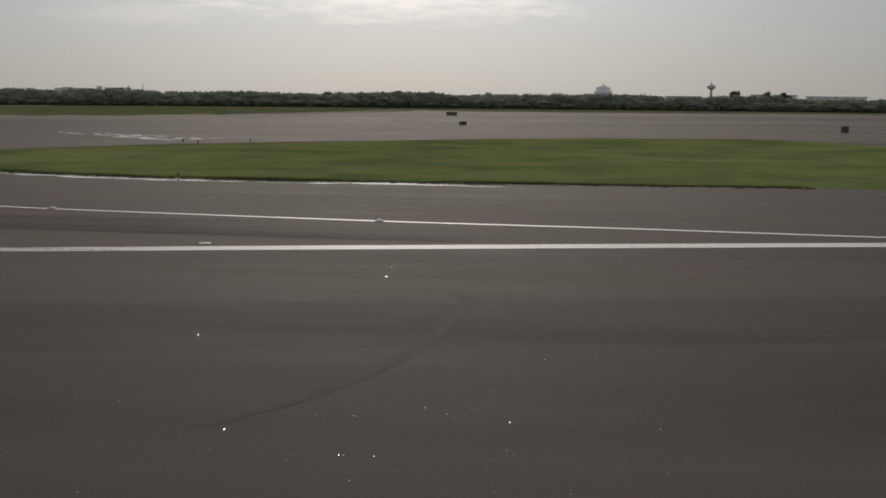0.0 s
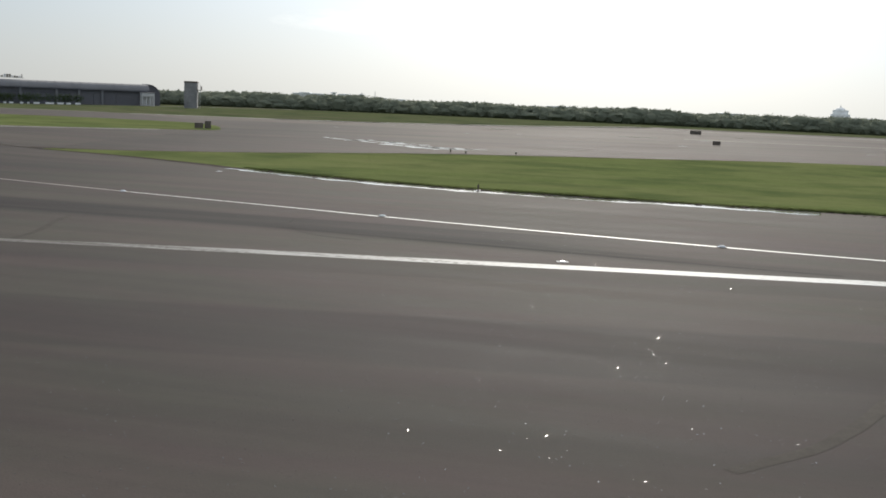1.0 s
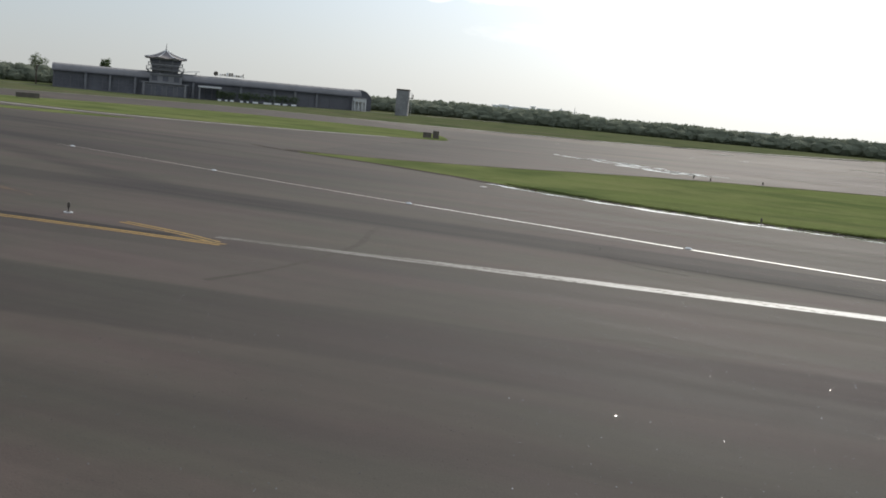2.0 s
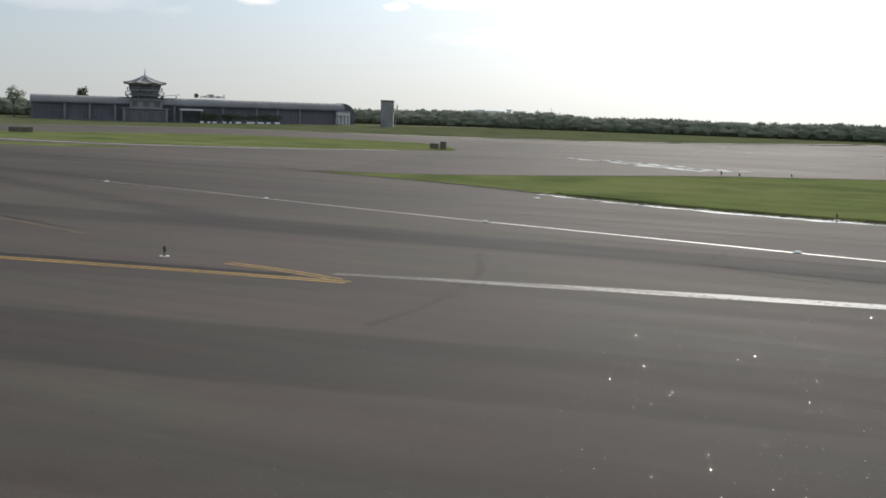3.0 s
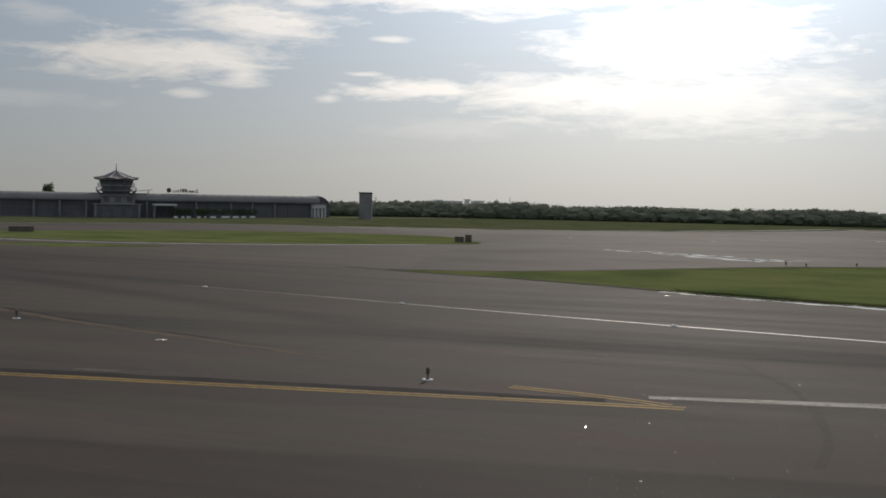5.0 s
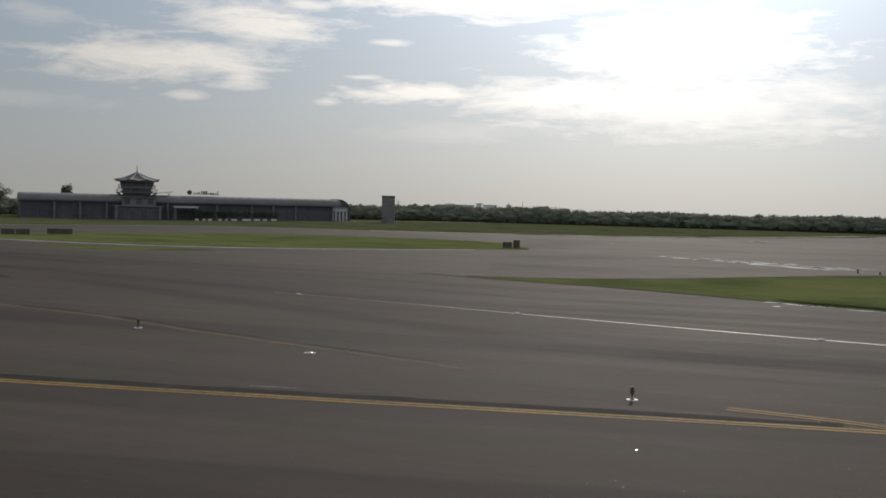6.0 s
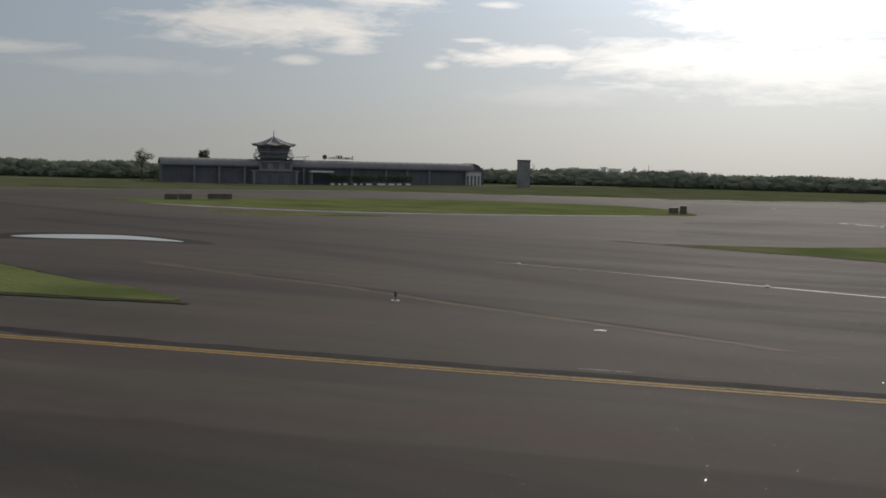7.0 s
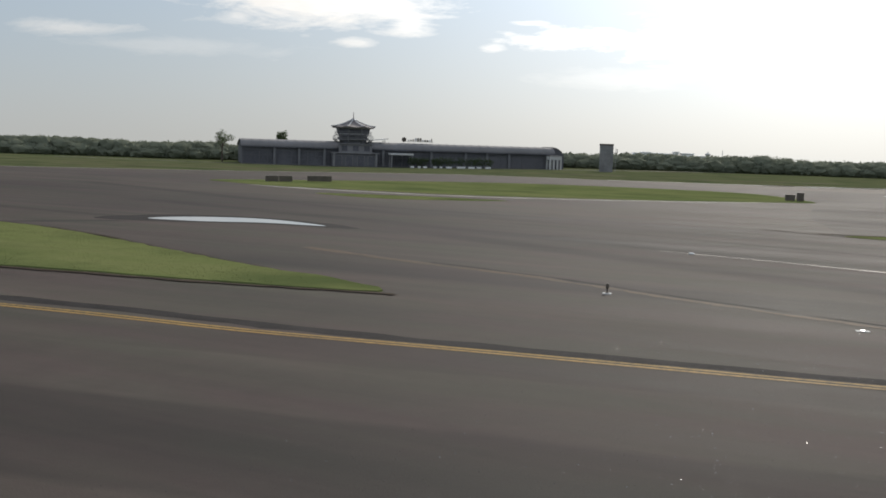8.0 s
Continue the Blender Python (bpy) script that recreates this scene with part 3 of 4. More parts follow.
GUTTER_GRASS = [(-40, 71.3), (-36, 69.4), (-28, 66.7), (-18, 65.35), (-10, 65.2), (-3, 65.2), (12, 65.4), (12, 65.9), (-3, 65.7), (-18, 66.0), (-28, 67.3), (-38, 70.8)]
tufts("grass", smooth_loop(GUTTER_GRASS, step=0.6, wobble=0.35, seed=21), 9000, 0.0, 0.12, "longer ragged grass blades leaning over the wet gutter", 21)


def puddle_specks():
    """Many small shallow puddles left in the hollows of the apron."""
    rng = random.Random(17)
    bm = bmesh.new()
    spots = [(-54 + 17 * k + rng.gauss(0, 1.6), 125 - 11.5 * k + rng.gauss(0, 1.2)) for k in (rng.random() ** 0.8 for _ in range(46))]
    spots += [(rng.uniform(-70, 30), rng.uniform(135, 240)) for _ in range(26)]
    for x, y in spots:
        a, b, turn = rng.uniform(0.15, 0.9), rng.uniform(0.2, 0.65), rng.uniform(-0.5, 0.2)
        ring = []
        for k in range(14):
            w = 6.283 * k / 14
            r = 1.0 + 0.7 * noise.noise(Vector((x + 1.4 * math.cos(w), y + 1.4 * math.sin(w), 2.0)))
            u, v = a * 1.6 * r * math.cos(w), b * r * math.sin(w)
            ring.append(bm.verts.new((x + u * math.cos(turn) - v * math.sin(turn), y + u * math.sin(turn) + v * math.cos(turn), 0.014)))
        bm.faces.new(ring)
    return tagged(link("small_puddles", bm, M_RIPPLED), "scattered small puddles glinting on the apron", "puddle", kind="stuff")


puddle_specks()


def mud_clods():
    """Low lumps of mud and torn turf lying in the wet gutter."""
    rng = random.Random(91)
    line = smooth_loop([(-38, 69.9), (-28, 66.1), (-18, 64.9), (-10, 64.75), (-3, 64.8), (14, 65.1)], closed=False, step=0.4)
    bm = bmesh.new()
    for p in line:
        if rng.random() < 1.2 * (0.45 + noise.noise(Vector((p.x * 0.25, 0.0, 4.0)))):
            x, y, r = p.x + rng.uniform(-0.3, 0.3), p.y + rng.uniform(-0.55, 0.35), rng.uniform(0.06, 0.2)
            bmesh.ops.create_icosphere(bm, subdivisions=1, radius=1.0, matrix=Matrix.Translation((x, y, 0.012)) @ Matrix.Diagonal((r * rng.uniform(1.0, 2.2), r, r * rng.uniform(0.2, 0.4), 1.0)))
    return tagged(link("mud_clods", bm, M_SOIL), "low dark lumps of mud and turf in the wet gutter", "mud", kind="stuff")


mud_clods()

# ---- airfield lights and signs ----
MARKERS = ((-35.5, 107.3, 0.34), (-33.7, 106.2, 0.26), (-29.6, 109.5, 0.24))
def edge_light(x, y, turn, label):
    t = thing("edge_light", pose(x, y, 0.006, 0, 0, turn), label, "airfield light", "elevated edge lights")
    bm = bmesh.new()
    cone(bm, 0, 0, 0.0, 0.03, 0.17, 0.16, 20)
    part("base_plate", bm, M_TRIM, t, "white painted base plate")
    bm = bmesh.new()
    cone(bm, 0, 0, 0.03, 0.07, 0.08, 0.06, 12)
    cone(bm, 0, 0, 0.07, 0.19, 0.025, 0.025, 10)
    part("stem", bm, M_SIGN, t)
    bm = bmesh.new()
    cone(bm, 0, 0, 0.17, 0.22, 0.035, 0.06, 12)
    cone(bm, 0, 0, 0.22, 0.35, 0.06, 0.055, 12)
    part("lamp_housing", bm, M_SIGN, t, "dark lamp housing")
    bm = bmesh.new()
    cone(bm, 0, 0, 0.35, 0.39, 0.05, 0.02, 12)
    part("lens", bm, M_SIGN, t)
    return t


edge_light(-40.6, 32.2, 0, "small dark elevated edge light on a white base plate")
edge_light(-61.97, 39.6, 0, "small dark elevated edge light on a white base plate")


def inset_light(x, y, turn):
    t = thing("inset_light", pose(x, y, 0.015, 0, 0, turn), "low metal inset centre line light in the asphalt", "airfield light", "centre line lights")
    bm = bmesh.new()
    cone(bm, 0, 0, 0.0, 0.02, 0.21, 0.19, 16)
    part("rim", bm, M_SIGN, t)
    bm = bmesh.new()
    cone(bm, 0, 0, 0.02, 0.075, 0.17, 0.08, 12)
    part("dome", bm, M_LAMP, t, "bright glass dome")
    return t


for lx, ly in ((-7.16, 45.8), (-21.8, 48.15), (-36.32, 50.9), (-50.55, 54.4), (-64.2, 57.85)):
    inset_light(lx, ly, 0)


def light_pad(x, y, mat):
    t = thing("light_pad", pose(x, y, 0.012, 0, 0, 18), "white painted square pad round an inset light", "airfield light", "painted light pads")
    part("pad", boxes((-0.2, 0.2, -0.15, 0.15, 0, 0.012), bevel=0.005), mat, t)
    bm = bmesh.new()
    cone(bm, 0, 0, 0.012, 0.03, 0.1, 0.07, 12)
    part("lamp", bm, M_METAL, t, "metal lamp body")
    return t


light_pad(-12.0, 38.35, M_WHITE_PAD)
light_pad(-52.7, 36.4, M_WHITE_PAD)
light_pad(-39.3, 67.0, M_WHITE_PAD)

edge_light(-21.8, 64.9, 0, "small dark elevated edge light by the wet gutter")


def marker_post(x, y, h):
    t = thing("marker_post", pose(x, y, 0.02), "short dark marker post on the apron edge", "marker post", "marker posts")
    part("post", cone(bmesh.new(), 0, 0, 0, h * 0.8, 0.08, 0.06, 10), M_SIGN, t)
    part("cap", cone(bmesh.new(), 0, 0, h * 0.8, h, 0.14, 0.09, 10), M_SIGN, t)
    return t


for px, py, ph in MARKERS:
    marker_post(px, py, ph)


def guidance_sign(x, y, turn, widths, height, label, gap=0.1, stand=0.03):
    t = thing("guidance_sign", pose(x, y, stand, 0, 0, turn), label, "airfield sign", "taxiway guidance signs")
    total = sum(widths) + gap * (len(widths) - 1)
    at = -total / 2
    for w in widths:
        panel = part("panel", boxes((at, at + w, -0.13, 0.13, 0.08, height - 0.06), bevel=0.02), M_SIGN, t)
        part("face", boxes((at + 0.05, at + w - 0.05, 0.135, 0.142, 0.14, height - 0.12)), M_SIGN, panel)
        for k in (0.15, 0.85):
            part("leg", cone(bmesh.new(), at + w * k, 0, 0, 0.08, 0.035, 0.035, 8), M_METAL, t)
        at += w + gap
    return t


guidance_sign(-130.2, 112.8, 47, (1.55, 1.55), 0.8, "long low dark guidance sign with two panels seen from behind")
guidance_sign(-128.2, 118.4, 47, (3.0,), 0.8, "long low dark guidance sign panel seen from behind")
guidance_sign(-74.45, 130.6, 28, (1.05,), 0.8, "small dark guidance sign on the grass tip")
guidance_sign(-73.42, 130.95, 28, (0.75,), 1.05, "taller narrow dark guidance sign on the grass tip")
guidance_sign(-20.5, 218.3, 5, (2.0,), 0.85, "wide dark guidance sign far across the apron", stand=0.0)
guidance_sign(-13.8, 164.0, 5, (1.05,), 0.7, "small dark guidance sign on the apron", stand=0.0)
guidance_sign(35.2, 150.6, -12, (0.95,), 0.95, "square dark guidance sign by the far pavement", stand=0.0)


# ---- terminal ----
BL = Vector((-213.5, 212.2, 0))
BASE_Z = -0.85
TERM = pose(BL.x, BL.y, BASE_Z, 0, 0, 41.07)      # local x along the front, local y away from the runway


def build_terminal():
    t = thing("terminal_building", TERM, "long low dark grey airport terminal with a curved metal roof", "building")
    L, DEEP = 74.3, 15.0
    # the roof curves up from the front eave to the ridge, then falls gently to the back
    prof = [(-0.7 + 3.4 * (1 - math.cos(k * math.pi / 16)), 4.15 + 1.6 * math.sin(k * math.pi / 16)) for k in range(9)] + [(8.0, 5.5), (12.0, 5.0), (DEEP + 0.7, 4.3)]
    bm = bmesh.new()
    rows = []
    for x in (-0.3, L):
        rows.append(([bm.verts.new((x, y, z)) for y, z in prof], [bm.verts.new((x, y, z - 0.22)) for y, z in prof]))
    last = len(prof) - 1
    for k in range(last):
        bm.faces.new((rows[0][0][k], rows[1][0][k], rows[1][0][k + 1], rows[0][0][k + 1]))
        bm.faces.new((rows[0][1][k + 1], rows[1][1][k + 1], rows[1][1][k], rows[0][1][k]))
        for r in rows:
            bm.faces.new((r[0][k], r[0][k + 1], r[1][k + 1], r[1][k]))
    for e in (0, last):
        bm.faces.new((rows[0][0][e], rows[0][1][e], rows[1][1][e], rows[1][0][e]))
    bmesh.ops.recalc_face_normals(bm, faces=bm.faces)
    roof = part("roof", bm, M_ROOF, t, "curved grey metal roof")
    for k in range(38):
        x = 0.3 + k * (L - 0.6) / 37
        bm = bmesh.new()
        for j in range(8):
            (y0, z0), (y1, z1) = prof[j], prof[j + 1]
            q = [bm.verts.new((x + sx, y, z + dz)) for sx in (-0.03, 0.03) for (y, z) in ((y0, z0), (y1, z1)) for dz in (-0.02, 0.05)]
            bmesh.ops.convex_hull(bm, input=q)
        part("seam", bm, M_ROOF, roof)
    part("gutter", boxes((-0.3, L, -0.85, -0.7, 3.95, 4.2)), M_WALL_DARK, t, "dark eaves gutter")
    part("back_wall", boxes((0, L, DEEP - 0.3, DEEP, 0, 4.3)), M_WALL, t)
    for x in (0.0, L - 0.3):
        bm = bmesh.new()
        ring = [(0.0, 0.0)] + [(max(y, 0.0), z - 0.2) for y, z in prof[1:-1]] + [(DEEP, 4.2), (DEEP, 0.0)]
        a = [bm.verts.new((x, y, z)) for y, z in ring]
        b = [bm.verts.new((x + 0.3, y, z)) for y, z in ring]
        bm.faces.new(a)
        bm.faces.new(b[::-1])
        for i in range(len(ring)):
            j = (i + 1) % len(ring)
            bm.faces.new((a[i], b[i], b[j], a[j]))
        bmesh.ops.recalc_face_normals(bm, faces=bm.faces)
        part("end_wall", bm, M_WALL, t, "grey gable wall")
    # rounded end of the roof, falling along the front
    bm = bmesh.new()
    arc = [(L + 3.2 * math.sin(k * math.pi / 16), 3.0 + 2.7 * math.cos(k * math.pi / 16)) for k in range(9)]
    for y0, y1 in ((2.2, 9.0),):
        a = [bm.verts.new((x, y0, z)) for x, z in arc] + [bm.verts.new((L, y0, 0))]
        a.insert(9, bm.verts.new((arc[8][0], y0, 0)))
        b = [bm.verts.new((v.co.x, y1, v.co.z)) for v in a]
        bm.faces.new(a)
        bm.faces.new(b[::-1])
        for i in range(len(a)):
            j = (i + 1) % len(a)
            bm.faces.new((a[i], b[i], b[j], a[j]))
    bmesh.ops.recalc_face_normals(bm, faces=bm.faces)
    end = part("round_end", bm, M_WALL_DARK, t, "dark rounded end bay")
    bm = bmesh.new()
    for (x0, z0), (x1, z1) in zip(arc, arc[1:]):
        q = [bm.verts.new((x, y, z + dz)) for (x, z) in ((x0, z0), (x1, z1)) for y in (2.0, 9.2) for dz in (0.0, 0.16)]
        bmesh.ops.convex_hull(bm, input=q)
    part("rim", bm, M_ROOF, end, "paler curved rim")
    part("plinth", boxes((-0.6, L + 0.6, -1.6, DEEP + 0.5, -0.5, 0.0)), M_CONCRETE, t)
    part("lintel", boxes((0.3, L - 0.3, -0.05, 0.25, 3.15, 4.1)), M_WALL, t)
    # glazed bays, then a plain panelled stretch
    at, k = 0.3, 0
    while at < 52:
        x0, x1 = at, at + 3.68
        w = part("window", boxes((x0 + 0.12, x1 - 0.12, 0.08, 0.18, 0.3, 3.15)), M_WALL_DARK, t, "dark tinted glazing")
        part("mullion", boxes(((x0 + x1) / 2 - 0.05, (x0 + x1) / 2 + 0.05, 0.0, 0.08, 0.3, 3.15)), M_WALL, w)
        part("transom", boxes((x0 + 0.12, x1 - 0.12, 0.0, 0.08, 2.1, 2.2)), M_WALL, w)
        part("sill", boxes((x0 + 0.12, x1 - 0.12, -0.05, 0.2, 0.0, 0.3)), M_WALL, w)
        part("pier", boxes((x0 - 0.12, x0 + 0.12, -0.04, 0.24, 0, 3.15)), M_WALL, t)
        at, k = x1, k + 1
    while at < L - 1:
        x1 = min(at + 5.4, L - 0.3)
        part("wall_panel", boxes((at + 0.03, x1 - 0.03, 0.0, 0.2, 0, 3.15), bevel=0.02), M_WALL, t)
        at = x1
    for x in (7.4, 13.0, 18.8, 32.5, 44.0, 52.3, 57.5, 63.0):
        part("column", boxes((x - 0.28, x + 0.28, -0.62, -0.1, 0, 4.0), bevel=0.05), M_COLUMN, t, "grey portico column")
    part("downpipe", cone(bmesh.new(), L - 0.5, -0.1, 0, 4.0, 0.06, 0.06, 8), M_TRIM, t)
    return t


build_terminal()

FRONT = [TERM @ Vector((x, y, 0)) for x, y in ((-40, -5.0), (-10, -5.6), (20, -6.0), (45, -6.4), (80, -5.8), (120, -3.0))]
ribbon("service_road", [(p.x, p.y) for p in FRONT], 2.4, 0.012, M_SHOULDER, "pale narrow concrete road along the terminal front", "road", rag=0.25, follow=True)

cn = thing("entrance_canopy", TERM @ pose(36.3, -2.6, 0.0), "pale flat entrance canopy on four posts", "canopy")
part("canopy_slab", boxes((-2.7, 2.7, -1.6, 1.8, 2.95, 3.35), bevel=0.04), M_TRIM, cn)
for x in (-2.4, 2.4):
    for y in (-1.3, 1.5):
        part("post", boxes((x - 0.12, x + 0.12, y - 0.12, y + 0.12, -0.2, 2.95)), M_WALL_PALE, cn)


def octagon(bm, r, z, lift=0.0, x=0.0, y=0.0):
    """Sixteen points round an eight-sided ring: the corners stand higher than the middles of the sides by lift."""
    ring = []
    for k in range(16):
        a = math.pi * (k + 1) / 8
        corner = k % 2 == 0
        q = r if corner else r * math.cos(math.pi / 8)
        ring.append(bm.verts.new((x + q * math.cos(a), y + q * math.sin(a), z + (lift if corner else 0.0))))
    return ring


def stack(levels, close=True):
    """A solid of eight-sided rings: radius, height, lift of the corners."""
    bm = bmesh.new()
    rings = [octagon(bm, *lv) for lv in levels]
    for a, b in zip(rings, rings[1:]):
        for k in range(16):
            bm.faces.new((a[k], a[(k + 1) % 16], b[(k + 1) % 16], b[k]))
    if close:
        bm.faces.new(rings[0][::-1])
        bm.faces.new(rings[-1])
    bmesh.ops.recalc_face_normals(bm, faces=bm.faces)
    return bm


def bar(bm, a, b, half):
    """A square bar between two points."""
    a, b = Vector(a), Vector(b)
    q = (b - a).to_track_quat("Z", "Y").to_matrix().to_4x4()
    bmesh.ops.create_cube(bm, size=1.0, matrix=Matrix.Translation((a + b) / 2) @ q @ Matrix.Diagonal((2 * half, 2 * half, (b - a).length, 1)))
    return bm


def build_tower():
    t = thing("control_tower", TERM @ pose(25.75, 2.4, 0), "short eight-sided control tower with a flared pagoda roof", "tower")
    part("shaft", stack([(3.3, 0.0), (3.3, 6.0), (3.9, 6.6)]), M_WALL_PALE, t, "pale grey eight-sided shaft")
    # stepped front with openings on two floors
    front = part("front_bay", boxes((-5.4, 5.2, -4.6, -2.6, 0, 3.1), bevel=0.06), M_WALL, t, "grey projecting front bay")
    part("upper_bay", boxes((-3.7, 3.9, -4.3, -2.5, 3.12, 5.2), bevel=0.06), M_WALL_PALE, t, "pale grey upper front bay")
    part("bay_ledge", boxes((-5.7, 5.5, -5.0, -4.3, 3.0, 3.2), bevel=0.03), M_WALL_PALE, t)
    part("bay_ledge", boxes((-4.1, 4.3, -4.7, -4.0, 5.1, 5.3), bevel=0.03), M_WALL_PALE, t)
    for x in (-4.7, -2.2, 0.5, 3.0):
        pane = part("window", boxes((x, x + 1.5, -4.64, -4.56, 0.15, 2.5)), M_WALL_DARK, front, "dark tinted pane")
        part("frame", boxes((x - 0.08, x, -4.7, -4.6, 0.1, 2.5), (x + 1.5, x + 1.58, -4.7, -4.6, 0.1, 2.5), (x - 0.08, x + 1.58, -4.7, -4.6, 2.5, 2.6)), M_WALL_PALE, pane)
    for x in (-3.2, -0.6, 2.0):
        part("window", boxes((x, x + 1.3, -4.36, -4.27, 3.6, 4.8)), M_WALL_DARK, t, "dark square window")
    for x in (-5.0, 4.8):
        part("bay_column", boxes((x - 0.22, x + 0.22, -5.0, -4.62, 0, 3.0), bevel=0.03), M_WALL_PALE, t)
    # two galleries with rails on raking struts
    for z, r, deep in ((6.35, 4.9, 0.24), (7.35, 4.45, 0.16)):
        deck = part("gallery", stack([(r - 0.3, z - deep), (r, z - deep + 0.06), (r, z)]), M_WALL_PALE, t, "pale gallery deck")
        for h in (0.32, 0.68):
            bm = bmesh.new()
            for k in range(8):
                a, b = math.pi * (2 * k + 1) / 8, math.pi * (2 * k + 3) / 8
                bar(bm, ((r - 0.08) * math.cos(a), (r - 0.08) * math.sin(a), z + h), ((r - 0.08) * math.cos(b), (r - 0.08) * math.sin(b), z + h), 0.045)
            part("rail", bm, M_WALL_PALE, deck)
        for k in range(16):
            q = (r - 0.08) * (1.0 if k % 2 == 0 else math.cos(math.pi / 8))
            a = math.pi * (k + 1) / 8
            part("baluster", bar(bmesh.new(), (q * math.cos(a), q * math.sin(a), z), (q * math.cos(a), q * math.sin(a), z + 0.68), 0.035), M_WALL_PALE, deck)
    for k in range(8):
        a = math.pi * (2 * k + 1) / 8
        part("strut", bar(bmesh.new(), (3.4 * math.cos(a), 3.4 * math.sin(a), 5.2), (4.7 * math.cos(a), 4.7 * math.sin(a), 6.15), 0.09), M_WALL_PALE, t)
    # glazed cab, leaning outwards
    cab = part("cab", stack([(3.35, 6.36), (3.5, 7.3), (3.95, 8.75)]), M_WALL_DARK, t, "dark glazed lookout cab")
    for k in range(8):
        a, b = math.pi * (2 * k + 1) / 8, math.pi * (2 * k + 3) / 8
        part("cab_post", bar(bmesh.new(), (3.54 * math.cos(a), 3.54 * math.sin(a), 7.3), (4.0 * math.cos(a), 4.0 * math.sin(a), 8.8), 0.09), M_WALL_PALE, cab)
        bm = bmesh.new()
        bar(bm, (3.58 * math.cos(a), 3.58 * math.sin(a), 7.5), (3.58 * math.cos(b), 3.58 * math.sin(b), 7.5), 0.07)
        part("cab_sill", bm, M_TRIM, cab)
    # flared roof in eight concave slopes with lifted corners
    levels = [(5.15, 8.84, 0.2), (5.38, 8.98, 0.3), (3.9, 9.4, 0.06), (2.6, 9.85, 0.0), (1.3, 10.4, 0.0), (0.22, 10.95, 0.0)]
    roof = part("roof", stack(levels), M_TILE, t, "flared dark tiled roof")
    part("soffit", stack([(4.0, 8.74, 0.0), (5.05, 8.82, 0.16), (5.05, 8.87, 0.16)]), M_TRIM, roof, "pale soffit")
    for k in range(8):
        a = math.pi * (2 * k + 1) / 8
        bm = bmesh.new()
        for (r0, z0, l0), (r1, z1, l1) in zip(levels[1:], levels[2:]):
            bar(bm, (r0 * math.cos(a), r0 * math.sin(a), z0 + l0 + 0.03), (r1 * math.cos(a), r1 * math.sin(a), z1 + l1 + 0.03), 0.1)
        part("hip", bm, M_TRIM, roof, "pale hip ridge")
    bm = bmesh.new()
    cone(bm, 0, 0, 10.85, 11.2, 0.34, 0.16, 10)
    cone(bm, 0, 0, 11.2, 12.6, 0.11, 0.05, 8)
    part("finial", bm, M_TILE, roof)
    return t


build_tower()

# slanted shade roof behind the tower
sh = thing("roof_canopy", TERM @ pose(31.6, 3.0, 5.55), "slanted pale shade roof on the terminal", "canopy")
bm = boxes((-2.4, 2.4, -1.6, 1.6, 0.75, 0.9))
bmesh.ops.rotate(bm, verts=bm.verts, cent=(0, 0, 0.8), matrix=Matrix.Rotation(radians(-6), 3, "Y"))
part("canopy_roof", bm, M_TRIM, sh)
for x, y in ((-1.6, -1.3), (1.6, -1.3), (-1.6, 1.3), (1.6, 1.3)):
    part("post", boxes((x - 0.07, x + 0.07, y - 0.07, y + 0.07, 0.0, 0.75)), M_METAL, sh)

# roof sign: a round emblem and a row of unreadable letters, as plain bars
sg = thing("roof_sign", TERM @ pose(38.6, 3.0, 5.75), "row of dark sign letters standing on the terminal roof", "sign")
bm = bmesh.new()
bmesh.ops.create_cone(bm, cap_ends=True, segments=20, radius1=0.55, radius2=0.55, depth=0.15, matrix=Matrix.Translation((-0.6, 0, 0.85)) @ Matrix.Rotation(radians(90), 4, "X"))
part("emblem", bm, M_SIGN, sg, "round dark emblem")
for k, (w, h, z) in enumerate(((0.4, 0.28, 0.55), (0.4, 0.28, 0.55), (0.35, 0.45, 0.5), (0.45, 0.75, 0.5), (0.45, 0.8, 0.45), (0.45, 0.75, 0.5), (0.4, 0.45, 0.45), (0.45, 0.45, 0.45), (0.4, 0.4, 0.45), (0.4, 0.45, 0.45), (0.2, 0.8, 0.45))):
    x = 0.3 + k * 0.57
    part("letter_bar", boxes((x, x + w, -0.06, 0.06, z, z + h), bevel=0.02), M_SIGN if k % 3 else M_TRIM, sg)
part("frame_rail", boxes((-1.0, 6.6, 0.08, 0.14, 0.38, 0.46)), M_METAL, sg)
for k in range(6):
    part("frame_post", boxes((-0.8 + k * 1.4, -0.74 + k * 1.4, 0.08, 0.14, -0.15, 0.45)), M_METAL, sg)


def build_block_tower():
    t = thing("water_tower", pose(-140.7, 251.6, -0.15, 0, 0, 22), "square weathered grey concrete tower block", "tower")
    part("shaft", boxes((-1.5, 1.5, -1.5, 1.5, -0.3, 6.0), bevel=0.06), M_CONCRETE, t)
    part("cap", boxes((-1.58, 1.58, -1.58, 1.58, 5.95, 6.3), bevel=0.04), M_SIGN, t, "dark roof slab")
    part("side_platform", boxes((1.5, 2.45, -1.0, 1.0, 4.2, 4.35), (2.35, 2.45, -1.0, 1.0, 4.35, 5.2)), M_SIGN, t)
    part("ladder", boxes((2.05, 2.11, -0.3, -0.24, 0, 5.6), (2.05, 2.11, 0.24, 0.3, 0, 5.6), *[(2.05, 2.11, -0.3, 0.3, 0.4 * k, 0.4 * k + 0.05) for k in range(1, 14)]), M_METAL, t)
    return t


build_block_tower()


